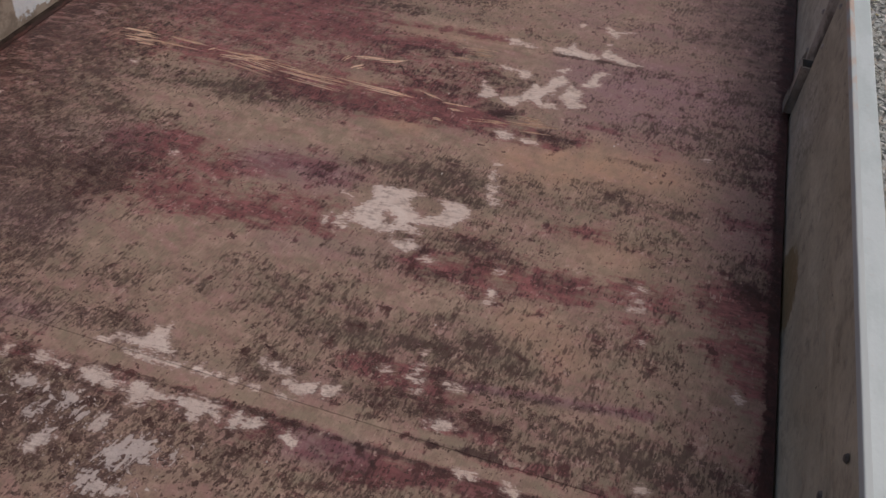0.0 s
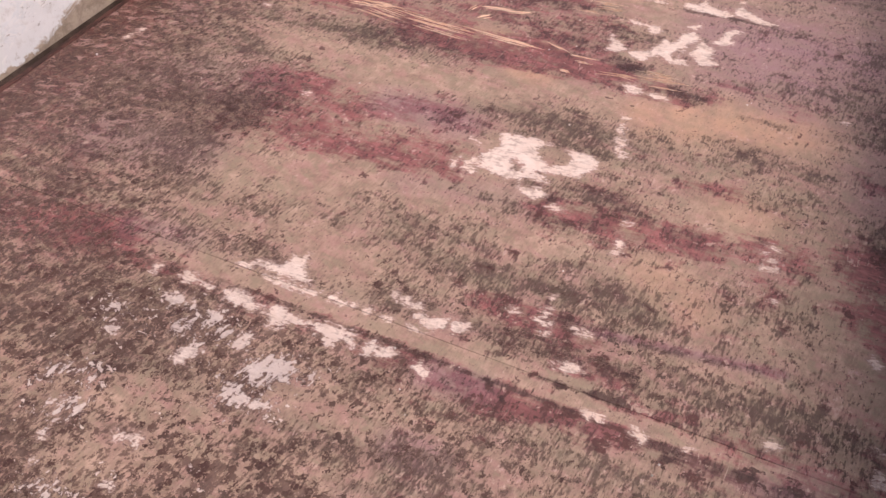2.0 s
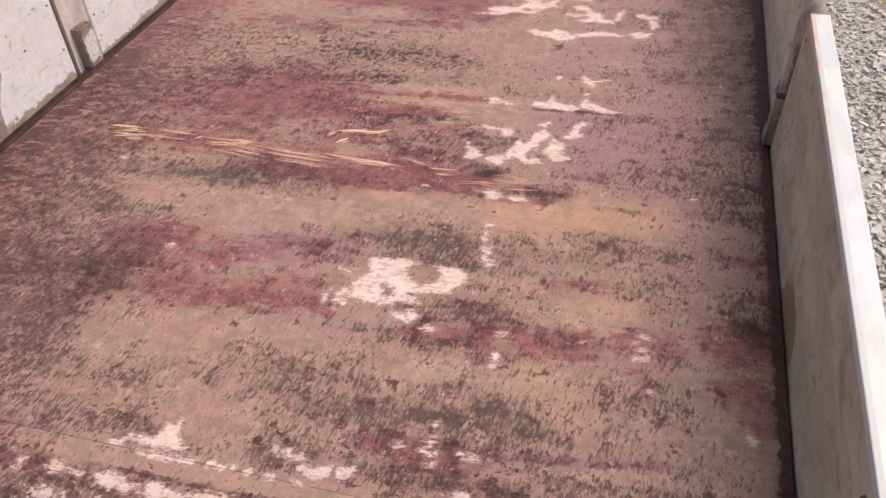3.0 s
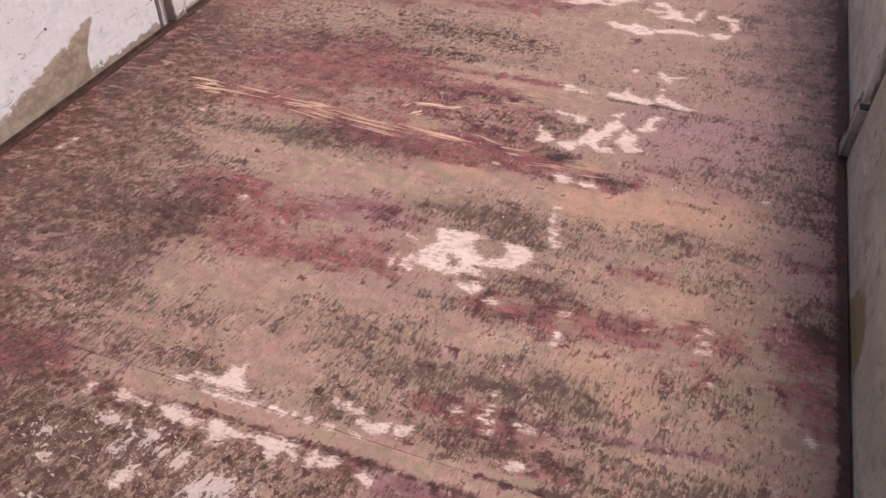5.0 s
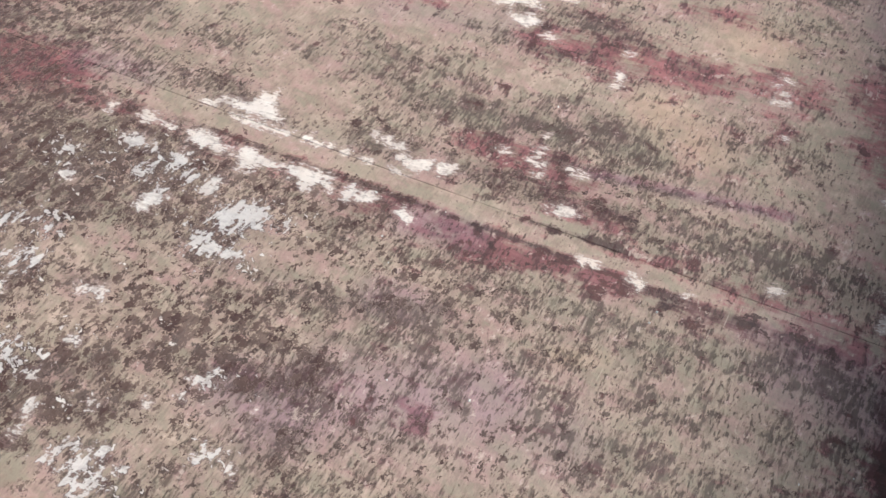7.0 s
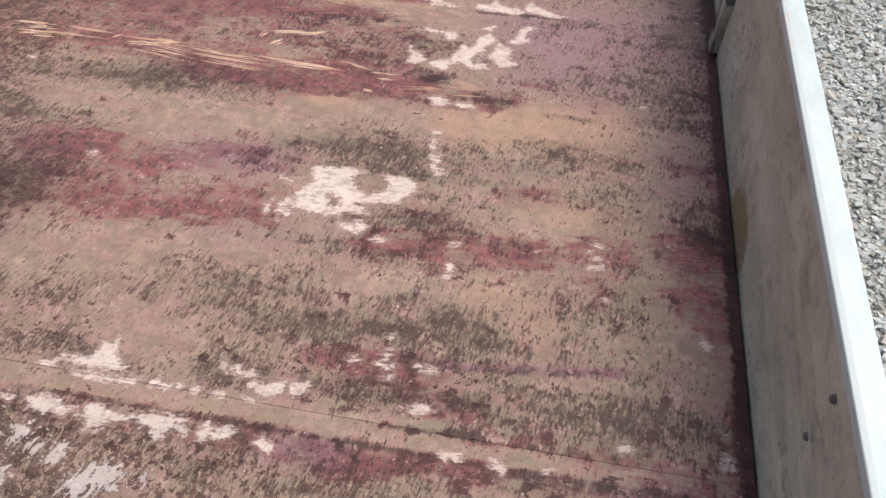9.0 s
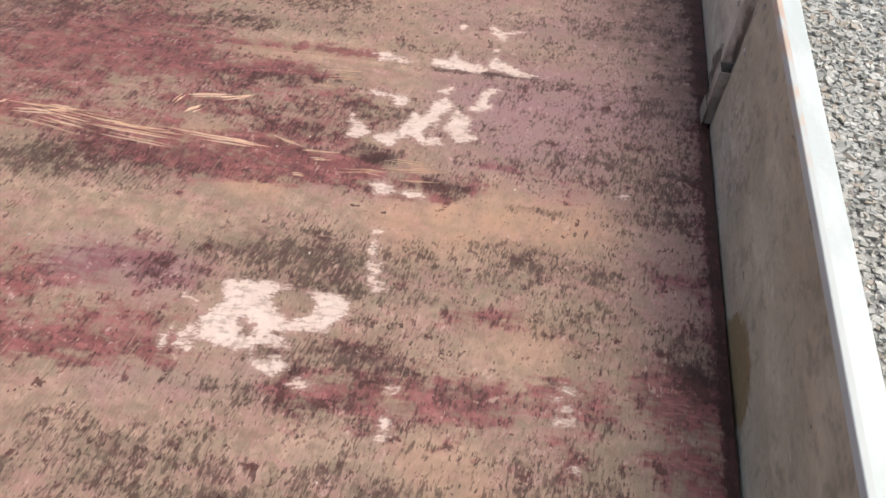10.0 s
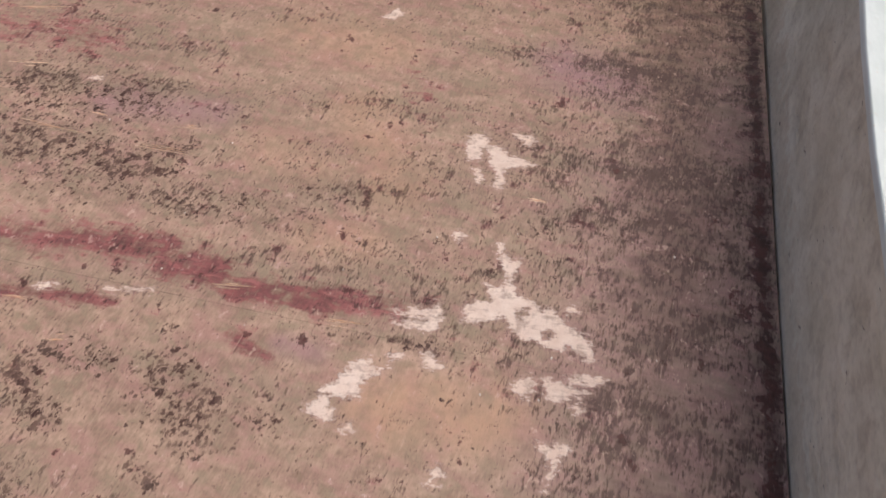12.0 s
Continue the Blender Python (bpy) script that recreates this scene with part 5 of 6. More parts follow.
mark("blotch", (-0.385, 1.992, 0.103, 0.030, -39, 1), (-0.603, 1.949, 0.080, 0.022, -45, 0.9), (-0.488, 1.700, 0.147, 0.029, -51, 0.9), (-0.589, 1.624, 0.115, 0.031, -12, 0.7), (-0.901, 2.457, 0.223, 0.061, -6, 0.8), (-0.420, 2.403, 0.140, 0.029, -1, 0.5), (-0.229, 2.015, 0.081, 0.022, 1, 0.5))
mark("blotch", (-0.849, 2.618, 0.172, 0.048, -2, 0.8), (-0.768, 2.449, 0.201, 0.050, 2, 0.9), (-0.584, 2.378, 0.117, 0.027, 0, 0.6), (-0.370, 2.008, 0.090, 0.030, -41, 1), (-0.559, 2.026, 0.070, 0.021, 0, 0.8), (-0.586, 1.931, 0.054, 0.020, -12, 0.8), (-0.244, 1.982, 0.040, 0.017, -3, 1), (-0.385, 1.861, 0.036, 0.010, -28, 0.9), (-0.332, 1.918, 0.044, 0.016, -6, 0.7), (-0.283, 2.458, 0.074, 0.023, -2, 0.5))
# the far corners
mark("red", (-1.115, 0.614, 0.209, 0.048, 8, 0.65))
mark("red", (-1.074, -0.465, 0.055, 0.023, 19, 0.8))
mark("red", (-1.085, 1.293, 0.100, 0.034, 0, 0.45))
mark("red", (-1.080, 0.785, 0.279, 0.072, 3, 0.75), (-1.399, 0.353, 0.140, 0.037, 35, 0.6), (-1.427, 0.653, 0.142, 0.033, -82, 0.6), (-1.416, 1.131, 0.147, 0.086, 69, 0.6))
mark("dark", (-1.026, 0.336, 0.150, 0.052, 12, 0.55))
mark("dark", (-1.183, -0.068, 0.161, 0.072, 5, 0.9), (-1.054, -0.149, 0.195, 0.076, 28, 0.65), (-1.250, 0.257, 0.234, 0.067, 0, 0.65), (-1.153, 0.129, 0.188, 0.058, -3, 0.55))
mark("dark", (-1.081, -0.262, 0.265, 0.099, 29, 0.6))
mark("blotch", (-0.613, -0.804, 0.047, 0.015, 12, 1), (-0.478, -0.771, 0.049, 0.019, 2, 0.9), (-0.556, -0.894, 0.083, 0.026, 3, 1), (-0.329, -0.778, 0.132, 0.047, -9, 0.75), (-0.552, -0.970, 0.114, 0.034, 19, 1), (-0.483, -0.855, 0.094, 0.031, 1, 0.7), (-0.718, -0.819, 0.063, 0.023, 18, 0.9))
mark("blotch", (-1.248, 1.043, 0.261, 0.127, 19, 0.8), (-1.535, 0.633, 0.236, 0.050, 24, 0.6), (-1.399, 0.838, 0.128, 0.062, 81, 0.6))
# greyish sheen by the tail, put into the tint
mark("cool", (-0.091, -0.764, 0.156, 0.039, 21, 0.8), (-0.296, -0.842, 0.055, 0.031, 25, 0.6))
mark("dark", (-0.495, -0.814, 0.158, 0.052, 9, 0.4))
mark("red", (-1.325, -0.210, 0.186, 0.086, 65, 0.6), (-1.158, -0.381, 0.132, 0.075, 52, 0.5))
mark("blotch", (-1.294, -0.196, 0.230, 0.097, 64, 0.8), (-1.087, -0.423, 0.199, 0.089, 47, 0.8), (-1.221, 0.201, 0.177, 0.052, 25, 0.6))
mark("blotch", (-1.252, 0.237, 0.386, 0.104, 79, 0.8), (-1.249, 0.447, 0.373, 0.082, -83, 0.8), (-1.058, -0.027, 0.229, 0.103, 28, 0.7))
mark("red", (-1.301, 0.277, 0.378, 0.094, 83, 0.55), (-1.288, 0.455, 0.299, 0.065, -84, 0.45), (-1.147, -0.108, 0.140, 0.064, 59, 0.5))
mark("dark", (-1.355, 0.630, 0.294, 0.090, 87, 0.6), (-1.300, 0.232, 0.220, 0.066, 89, 0.6))
mark("flaky", (-0.752, -0.594, 0.097, 0.043, 6, 0.8), (-0.627, -0.568, 0.079, 0.035, -7, 0.9), (-0.473, -0.618, 0.088, 0.048, 40, 0.9), (-0.449, -0.672, 0.065, 0.034, 30, 0.7), (-0.762, -0.755, 0.075, 0.036, 25, 0.9), (-0.724, -0.810, 0.059, 0.028, 16, 0.8), (-0.646, -0.936, 0.054, 0.032, 13, 0.9), (-0.401, -0.590, 0.064, 0.026, 50, 0.6), (-0.817, -0.657, 0.073, 0.031, 9, 0.5), (-0.616, -0.697, 0.090, 0.037, 2, 0.45), (-0.578, -0.841, 0.145, 0.044, 20, 0.4), (-0.341, -0.845, 0.064, 0.031, 11, 0.6), (-0.549, -0.973, 0.108, 0.030, 22, 0.5), (-0.380, -0.538, 0.078, 0.026, 1, 0.4))
# torn pale splinters
slivers((-1.203, 0.547, 0.045, 0.005, 1), (-1.189, 0.521, 0.044, 0.004, 3), (-1.185, 0.500, 0.036, 0.005, 5), (-0.958, 0.543, 0.015, 0.005, 46), (-0.896, 0.520, 0.078, 0.005, 6), (-0.847, 0.543, 0.096, 0.005, 0), (-0.738, 0.528, 0.099, 0.005, -5), (-0.694, 0.508, 0.089, 0.004, -3), (-0.545, 0.514, 0.166, 0.005, -1), (-0.489, 0.522, 0.110, 0.005, -3), (-0.478, 0.520, 0.070, 0.006, -3), (-0.328, 0.534, 0.033, 0.004, -19), (-0.270, 0.526, 0.056, 0.005, 4), (-0.603, 0.631, 0.022, 0.004, 69), (-0.520, 0.655, 0.087, 0.006, 12))
slivers((-0.490, 0.650, 0.043, 0.006, 20), (-0.555, 0.598, 0.024, 0.007, 42), (-1.044, 0.518, 0.098, 0.003, -1), (-1.022, 0.550, 0.077, 0.003, -2), (-0.842, 0.531, 0.050, 0.005, 7), (-0.722, 0.526, 0.052, 0.004, -1), (-0.586, 0.510, 0.050, 0.003, 2), (-0.262, 0.495, 0.027, 0.004, 7), (-0.287, 0.451, 0.020, 0.004, 6))
slivers((-0.099, 0.494, 0.115, 0.002, 10), (-0.073, 0.510, 0.068, 0.002, 7), (-0.067, 0.526, 0.059, 0.002, 3), (-0.138, 0.483, 0.040, 0.002, -1), (-0.034, 0.481, 0.052, 0.002, 6), (-0.291, 0.796, 0.056, 0.002, 5), (-0.268, 0.772, 0.049, 0.002, 8), (-0.304, 0.741, 0.039, 0.002, 4))
slivers((-1.158, 0.557, 0.051, 0.005, 1), (-1.151, 0.538, 0.050, 0.005, 1), (-1.145, 0.518, 0.048, 0.006, 1), (-1.142, 0.500, 0.044, 0.005, 2), (-0.839, 0.522, 0.092, 0.004, -9), (-0.817, 0.504, 0.096, 0.005, -10), (-0.814, 0.487, 0.083, 0.003, -10), (-0.641, 0.500, 0.108, 0.004, -4), (-0.620, 0.478, 0.102, 0.004, -5))
slivers((0.114, 2.536, 0.033, 0.004, -4), (-1.080, 2.856, 0.080, 0.002, 13), (-0.892, 2.501, 0.076, 0.002, -4), (-1.013, 2.667, 0.046, 0.003, 8), (-0.794, 2.561, 0.024, 0.002, -4), (-0.603, 2.567, 0.030, 0.002, 9), (-0.601, 2.497, 0.079, 0.002, 0), (-0.712, 2.112, 0.029, 0.002, 4), (-0.381, 2.209, 0.038, 0.002, 7), (-0.171, 2.179, 0.038, 0.002, 5), (-0.616, 2.048, 0.026, 0.002, 16))

# paint that outlasted the traffic along both edges
mark("red", (-0.12, -0.492, 0.10, 0.020, 3, 0.8), (0.06, -0.474, 0.10, 0.018, 4, 0.95), (0.24, -0.464, 0.10, 0.016, 2, 0.8), (-0.10, -0.31, 0.10, 0.020, 2, 0.85), (0.02, -0.355, 0.08, 0.020, -16, 0.8), (0.03, 0.022, 0.18, 0.026, 6, 0.35), (-1.00, 0.515, 0.30, 0.040, 0, 0.75), (-0.55, 0.50, 0.30, 0.030, -2, 0.7), (-0.85, 0.70, 0.30, 0.06, 4, 0.5), (-0.45, 0.72, 0.22, 0.04, 0, 0.4), (-1.00, 0.93, 0.20, 0.03, 0, 0.4), (0.05, -0.455, 0.42, 0.035, 3, 0.65), (-0.45, -0.47, 0.30, 0.03, 2, 0.5), (0.538, 0.1, 1.6, 0.014, 90, 1.4), (0.538, 2.4, 1.4, 0.012, 90, 0.6), (0.525, 0.30, 1.60, 0.018, 90, 0.65), (0.53, 2.20, 1.20, 0.018, 90, 0.5), (0.50, 0.30, 1.60, 0.040, 90, 0.15), (0.51, 2.20, 1.20, 0.035, 90, 0.2), (-1.42, 0.20, 1.40, 0.060, 90, 1.15), (-1.33, 0.20, 1.20, 0.050, 88, 0.7), (-1.26, 0.70, 0.70, 0.060, 84, 0.45), (-1.40, 2.2, 1.2, 0.06, 90, 0.9))
# dark coat and grime; strips at the right gate foot paint its shade
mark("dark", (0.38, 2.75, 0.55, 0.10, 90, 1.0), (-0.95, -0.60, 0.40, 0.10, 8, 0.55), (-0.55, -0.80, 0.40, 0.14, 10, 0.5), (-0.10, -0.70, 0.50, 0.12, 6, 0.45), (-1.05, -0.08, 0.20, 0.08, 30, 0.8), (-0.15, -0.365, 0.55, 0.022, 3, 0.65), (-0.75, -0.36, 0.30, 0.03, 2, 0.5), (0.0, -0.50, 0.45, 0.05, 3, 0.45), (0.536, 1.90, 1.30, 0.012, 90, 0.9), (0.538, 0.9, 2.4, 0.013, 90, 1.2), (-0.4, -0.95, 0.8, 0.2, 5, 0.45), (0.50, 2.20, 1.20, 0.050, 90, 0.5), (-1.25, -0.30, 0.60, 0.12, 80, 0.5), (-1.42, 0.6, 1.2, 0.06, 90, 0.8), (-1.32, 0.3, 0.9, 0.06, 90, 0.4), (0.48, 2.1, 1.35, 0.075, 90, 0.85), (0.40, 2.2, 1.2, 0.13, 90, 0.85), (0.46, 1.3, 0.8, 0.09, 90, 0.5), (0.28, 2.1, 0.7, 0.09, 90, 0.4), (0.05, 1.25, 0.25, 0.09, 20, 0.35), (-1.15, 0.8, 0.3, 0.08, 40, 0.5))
mark("blotch", (-0.72, -0.62, 0.30, 0.12, 12, 0.95), (-0.30, -0.62, 0.30, 0.05, 8, 0.6), (-1.05, -0.62, 0.25, 0.10, 10, 0.9), (-0.60, -0.85, 0.30, 0.10, 10, 0.9), (-1.30, 0.60, 0.70, 0.10, 84, 0.6), (-0.95, -1.0, 0.5, 0.25, 10, 0.6), (-0.3, -1.1, 0.5, 0.2, 5, 0.5), (-0.70, -0.56, 0.45, 0.09, 2, 0.85), (-0.30, -0.36, 0.45, 0.05, 4, 0.5))


mark("clean", (0.49, -0.10, 0.12, 0.05, -55, 0.7), (0.49, 0.05, 0.06, 0.035, 0, 0.6), (0.43, 2.1, 1.2, 0.11, 90, 0.4), (0.46, 1.2, 0.4, 0.08, 90, 0.3))
mark("cool", (0.22, 0.66, 0.14, 0.08, 4, 0.95), (0.36, 0.72, 0.10, 0.06, 10, 0.7), (0.33, 1.6, 1.1, 0.10, 90, 0.5), (0.46, 1.6, 1.4, 0.06, 90, 0.45), (0.06, 1.35, 0.35, 0.06, 70, 0.4))
# broken coat and smooth dust by the tail of the bed
mark("bare", (-0.483, -1.022, 0.025, 0.0075, 52), (-0.443, -1.015, 0.027, 0.0090, 60), (-0.437, -1.046, 0.024, 0.0067, -5), (-0.419, -1.025, 0.018, 0.0060, 56), (-0.394, -1.015, 0.013, 0.0060, 65), (-0.301, -0.946, 0.019, 0.0060, 41), (-0.267, -0.948, 0.012, 0.0037, -21), (-0.724, -0.800, 0.021, 0.0075, 77), (-0.785, -0.751, 0.022, 0.0090, 70), (-0.699, -0.794, 0.016, 0.0053, 65), (-0.591, -0.802, 0.024, 0.0053, 13), (-0.643, -0.921, 0.014, 0.0060, 93), (-0.557, -0.987, 0.012, 0.0045, 69), (-0.552, -1.019, 0.011, 0.0045, 82), (-0.360, -0.853, 0.019, 0.0045, 40), (-0.583, -0.940, 0.008, 0.0030, 48), (-0.566, -0.880, 0.009, 0.0030, 8), (-0.482, -0.948, 0.008, 0.0037, 148))
mark("clean", (-0.601, -0.843, 0.066, 0.0300, 35, 0.9), (-0.381, -0.629, 0.053, 0.0300, 60, 0.9), (-0.648, -0.742, 0.057, 0.0250, 31, 0.8), (-0.485, -1.070, 0.036, 0.0300, 23, 0.8), (-0.376, -0.940, 0.049, 0.0250, 38, 0.6))
mark("dark", (-0.248, -0.803, 0.057, 0.0300, 65, 0.8), (-0.238, -0.883, 0.052, 0.0300, 59, 0.8), (-0.236, -0.726, 0.039, 0.0200, 80, 0.7), (-0.555, -0.934, 0.083, 0.0300, 43, 0.8), (-0.599, -0.794, 0.043, 0.0150, 20, 0.8))
mark("cool", (-0.241, -0.841, 0.053, 0.0350, 62, 0.9), (-0.112, -0.762, 0.082, 0.0500, 52, 0.3))
mark("flaky", (-0.483, -1.022, 0.037, 0.0300, 52, 0.7), (-0.443, -1.015, 0.038, 0.0300, 60, 0.7), (-0.437, -1.046, 0.037, 0.0300, -5, 0.7), (-0.419, -1.025, 0.031, 0.0300, 56, 0.7), (-0.394, -1.015, 0.026, 0.0300, 65, 0.7), (-0.301, -0.946, 0.033, 0.0300, 41, 0.7))
# smooth dust swept along one joint
sx, sy = np.meshgrid(GX + CELL * np.arange(NX), GY + CELL * np.arange(NY))
strip = np.clip((0.018 - np.abs(sy + 0.440)) / 0.008, 0, 1) * np.clip((sx + 0.86) / 0.2, 0, 1) * np.clip((0.50 - sx) / 0.25, 0, 1)
for kind in ("red", "dark", "blotch", "flaky", "cool"):
    FIELD[kind] *= 1 - 0.7 * strip
FIELD["clean"] = np.maximum(FIELD["clean"], 0.5 * strip)
# past the second joint the grime breaks up into chips rather than dashes
beyond = np.clip((sy - 0.92) / 0.10, 0, 1) * np.clip((0.15 - sx) / 0.15, 0, 1)
FIELD["blotch"] = np.maximum(FIELD["blotch"], 0.68 * beyond * FIELD["dark"])
FIELD["dark"] *= 1 - 0.45 * beyond
FIELD["clean"] = np.maximum(FIELD["clean"], 0.22 * beyond)
FIELD["dark"] = np.maximum(FIELD["dark"], 1.1 * np.clip(1 - np.abs(sy + 0.464) / 0.009, 0, 1) * np.clip((sx + 0.8) / 0.2, 0, 1) * np.clip((0.40 - sx) / 0.25, 0, 1))


def sample(name, x, y):
    f = FIELD[name]
    i = np.clip((x - GX) / CELL, 0, NX - 1.001)
    j = np.clip((y - GY) / CELL, 0, NY - 1.001)
    i0, j0 = i.astype(int), j.astype(int)
    u, v = i - i0, j - j0
    return (f[j0, i0] * (1 - u) + f[j0, i0 + 1] * u) * (1 - v) + (f[j0 + 1, i0] * (1 - u) + f[j0 + 1, i0 + 1] * u) * v


def plywood_panel(y0, y1, gap0, gap1, slope0, slope1, parent, label, cell):
    """One sheet with a closed edge; its long edges run a little askew."""
    nx, ny = int((DECK_X1 - DECK_X0) / cell), int((y1 - y0 - 0.002) / cell)
    s, t = np.meshgrid(np.linspace(0, 1, nx + 1), np.linspace(0, 1, ny + 1))
    # the right edge follows the foot of the gate
    right = np.where(y0 + t * (y1 - y0) < 0.87, DECK_X1, DECK_X1 + 0.0035 + 0.0065 * np.maximum(y0 + t * (y1 - y0), 0))
    x = DECK_X0 + s * (right - DECK_X0)
    y = y0 + gap0 + t * (y1 - y0 - gap0 - gap1) + (slope0 + t * (slope1 - slope0)) * x
    z = 0 * x
    top = np.stack([x, y, z], -1).reshape(-1, 3)
    loop = np.concatenate([np.arange(nx + 1), (np.arange(1, ny + 1)) * (nx + 1) + nx, ny * (nx + 1) + np.arange(nx - 1, -1, -1), np.arange(ny - 1, 0, -1) * (nx + 1)])
    skirt = top[loop] - (0, 0, 0.018)
    verts = np.concatenate([top, skirt])
    a = (np.arange(ny)[:, None] * (nx + 1) + np.arange(nx)[None, :]).ravel()
    quads = np.stack([a, a + 1, a + nx + 2, a + nx + 1], -1)
    k = np.arange(len(loop))
    lower = len(top) + k
    sides = np.stack([loop, lower, np.roll(lower, -1), np.roll(loop, -1)], -1)
    faces = np.concatenate([quads, sides])
    me = bpy.data.meshes.new("plywood_panel")
    me.vertices.add(len(verts))
    me.vertices.foreach_set("co", verts.astype(np.float32).ravel())
    me.loops.add(faces.size)
    me.loops.foreach_set("vertex_index", faces.astype(np.int32).ravel())
    me.polygons.add(len(faces))
    me.polygons.foreach_set("loop_start", np.arange(0, faces.size, 4, dtype=np.int32))
    me.update(calc_edges=True)
    me.shade_flat()
    px, py = verts[:, 0], verts[:, 1]
    bare = np.minimum(sample("bare", px, py), -sample("hole", px, py))
    wear = np.stack([np.clip(bare / 0.02, -1, 1) * 0.5 + 0.5, sample("red", px, py), sample("dark", px, py), sample("blotch", px, py)], -1)
    tint = np.stack([sample("warm", px, py), sample("cool", px, py), sample("clean", px, py), sample("flaky", px, py)], -1)
    for name, data in (("wear", wear), ("tint", tint)):
        me.attributes.new(name, "FLOAT_COLOR", "POINT").data.foreach_set("color", data.astype(np.float32).ravel())
    me.materials.append(DECK)
    ob = new("plywood_panel", me)
    ob.parent = parent
    return tagged(ob, label)


floor = empty("floor", (0, 0, 0), kind="structure")
for y0, y1, gap0, gap1, slope0, slope1 in zip(SEAMS, SEAMS[1:], GAPS, GAPS[1:], SLOPES, SLOPES[1:]):
    plywood_panel(y0, y1, gap0, gap1, slope0, slope1, floor, "worn crimson-painted plywood sheet under brown dust", 0.004 if y0 < 3 else 0.02)

# torn slivers that stand a hair proud of the sheets
rnd = random.Random(5)
torn = []
for x, y, a, b, turn in SLIVERS:
    count = max(1, round(a / 0.075))
    for k in range(count):
        f = (2 * k + 1) / count - 1 + rnd.uniform(-0.3, 0.3) / count
        side = rnd.uniform(-0.006, 0.006)
        c, s = math.cos(radians(turn)), math.sin(radians(turn))
        torn.append((x + a * f * c - side * s, y + a * f * s + side * c, a / count * rnd.uniform(0.5, 1.15), b * rnd.uniform(0.6, 1.3), turn + rnd.uniform(-1.5, 1.5)))
        for _ in range(2):
            off = rnd.uniform(-0.007, 0.007)
            torn.append((x + a * (f + rnd.uniform(-0.3, 0.3) / count) * c - off * s, y + a * f * s + off * c, a / count * rnd.uniform(0.25, 0.8), b * rnd.uniform(0.4, 0.9), turn + rnd.uniform(-2, 2)))
for x, y, a, b, turn in torn:
    bm = bmesh.new()
    rings = []
    steps = max(4, int(a / 0.012))
    ax, ay = math.cos(radians(turn)), math.sin(radians(turn))
    wob = 0.0
    for k in range(steps + 1):
        f = 2 * k / steps - 1
        wob += rnd.uniform(-0.0009, 0.0009)
        w = b * 0.56 * (1 - abs(f) ** 5) * rnd.uniform(0.5, 1.2) + 0.0002
        h = 0.0006 + 0.0016 * (1 - f * f) * rnd.uniform(0.4, 1.0)
        cx, cy = x + a * f * ax - wob * ay, y + a * f * ay + wob * ax
        rings.append([bm.verts.new((cx - w * ay, cy + w * ax, -0.0006)), bm.verts.new((cx, cy, h)), bm.verts.new((cx + w * ay, cy - w * ax, -0.0006))])
    for p, q in zip(rings, rings[1:]):
        bm.faces.new((p[0], p[1], q[1], q[0]))
        bm.faces.new((p[1], p[2], q[2], q[1]))
    bmesh.ops.recalc_face_normals(bm, faces=bm.faces)
    part("splinter", bm, SPLINTER, floor, "pale torn wood splinter")

# loose crumbs lying about on the sheets
bm = bmesh.new()
rnd = random.Random(12)
for n in range(70):
    x, y, r = rnd.uniform(-1.38, 0.50), rnd.uniform(-0.9, 2.6), rnd.uniform(0.0010, 0.0024)
    made = bmesh.ops.create_icosphere(bm, subdivisions=1, radius=r, matrix=Matrix.Translation((x, y, r * 0.55)))["verts"]
    for v in made:
        v.co += Vector((rnd.uniform(-0.35, 0.35), rnd.uniform(-0.35, 0.35), rnd.uniform(-0.2, 0.2))) * r
tagged(part("crumbs", bm, CRUMB), "small pale crumbs of grit scattered on the deck", "crumbs", kind="stuff")

# dark frame close under the sheets, which darkens the open joints and edges
bm = box((X_LEFT - 0.03, -1.72, -0.05), (X_RIGHT + 0.03, 3.45, -0.022))
tagged(part("deck_frame", bm, DARK_STEEL), "dark steel frame carrying the plywood deck", "deck frame", kind="structure")

# flat edging along the far side; the dark strip stands for a shaded gap
for x0, x1, low, z, paint in ((-1.5085, -1.4880, -0.020, 0.0008, DARK_STEEL), (-1.4872, -1.4710, 0.0, 0.0022, TRIM)):
    bm = box((x0, -1.6, low), (x1, 3.4, z), 0.001, 1)
    tagged(part("edge_strip", bm, paint), kind="structure")


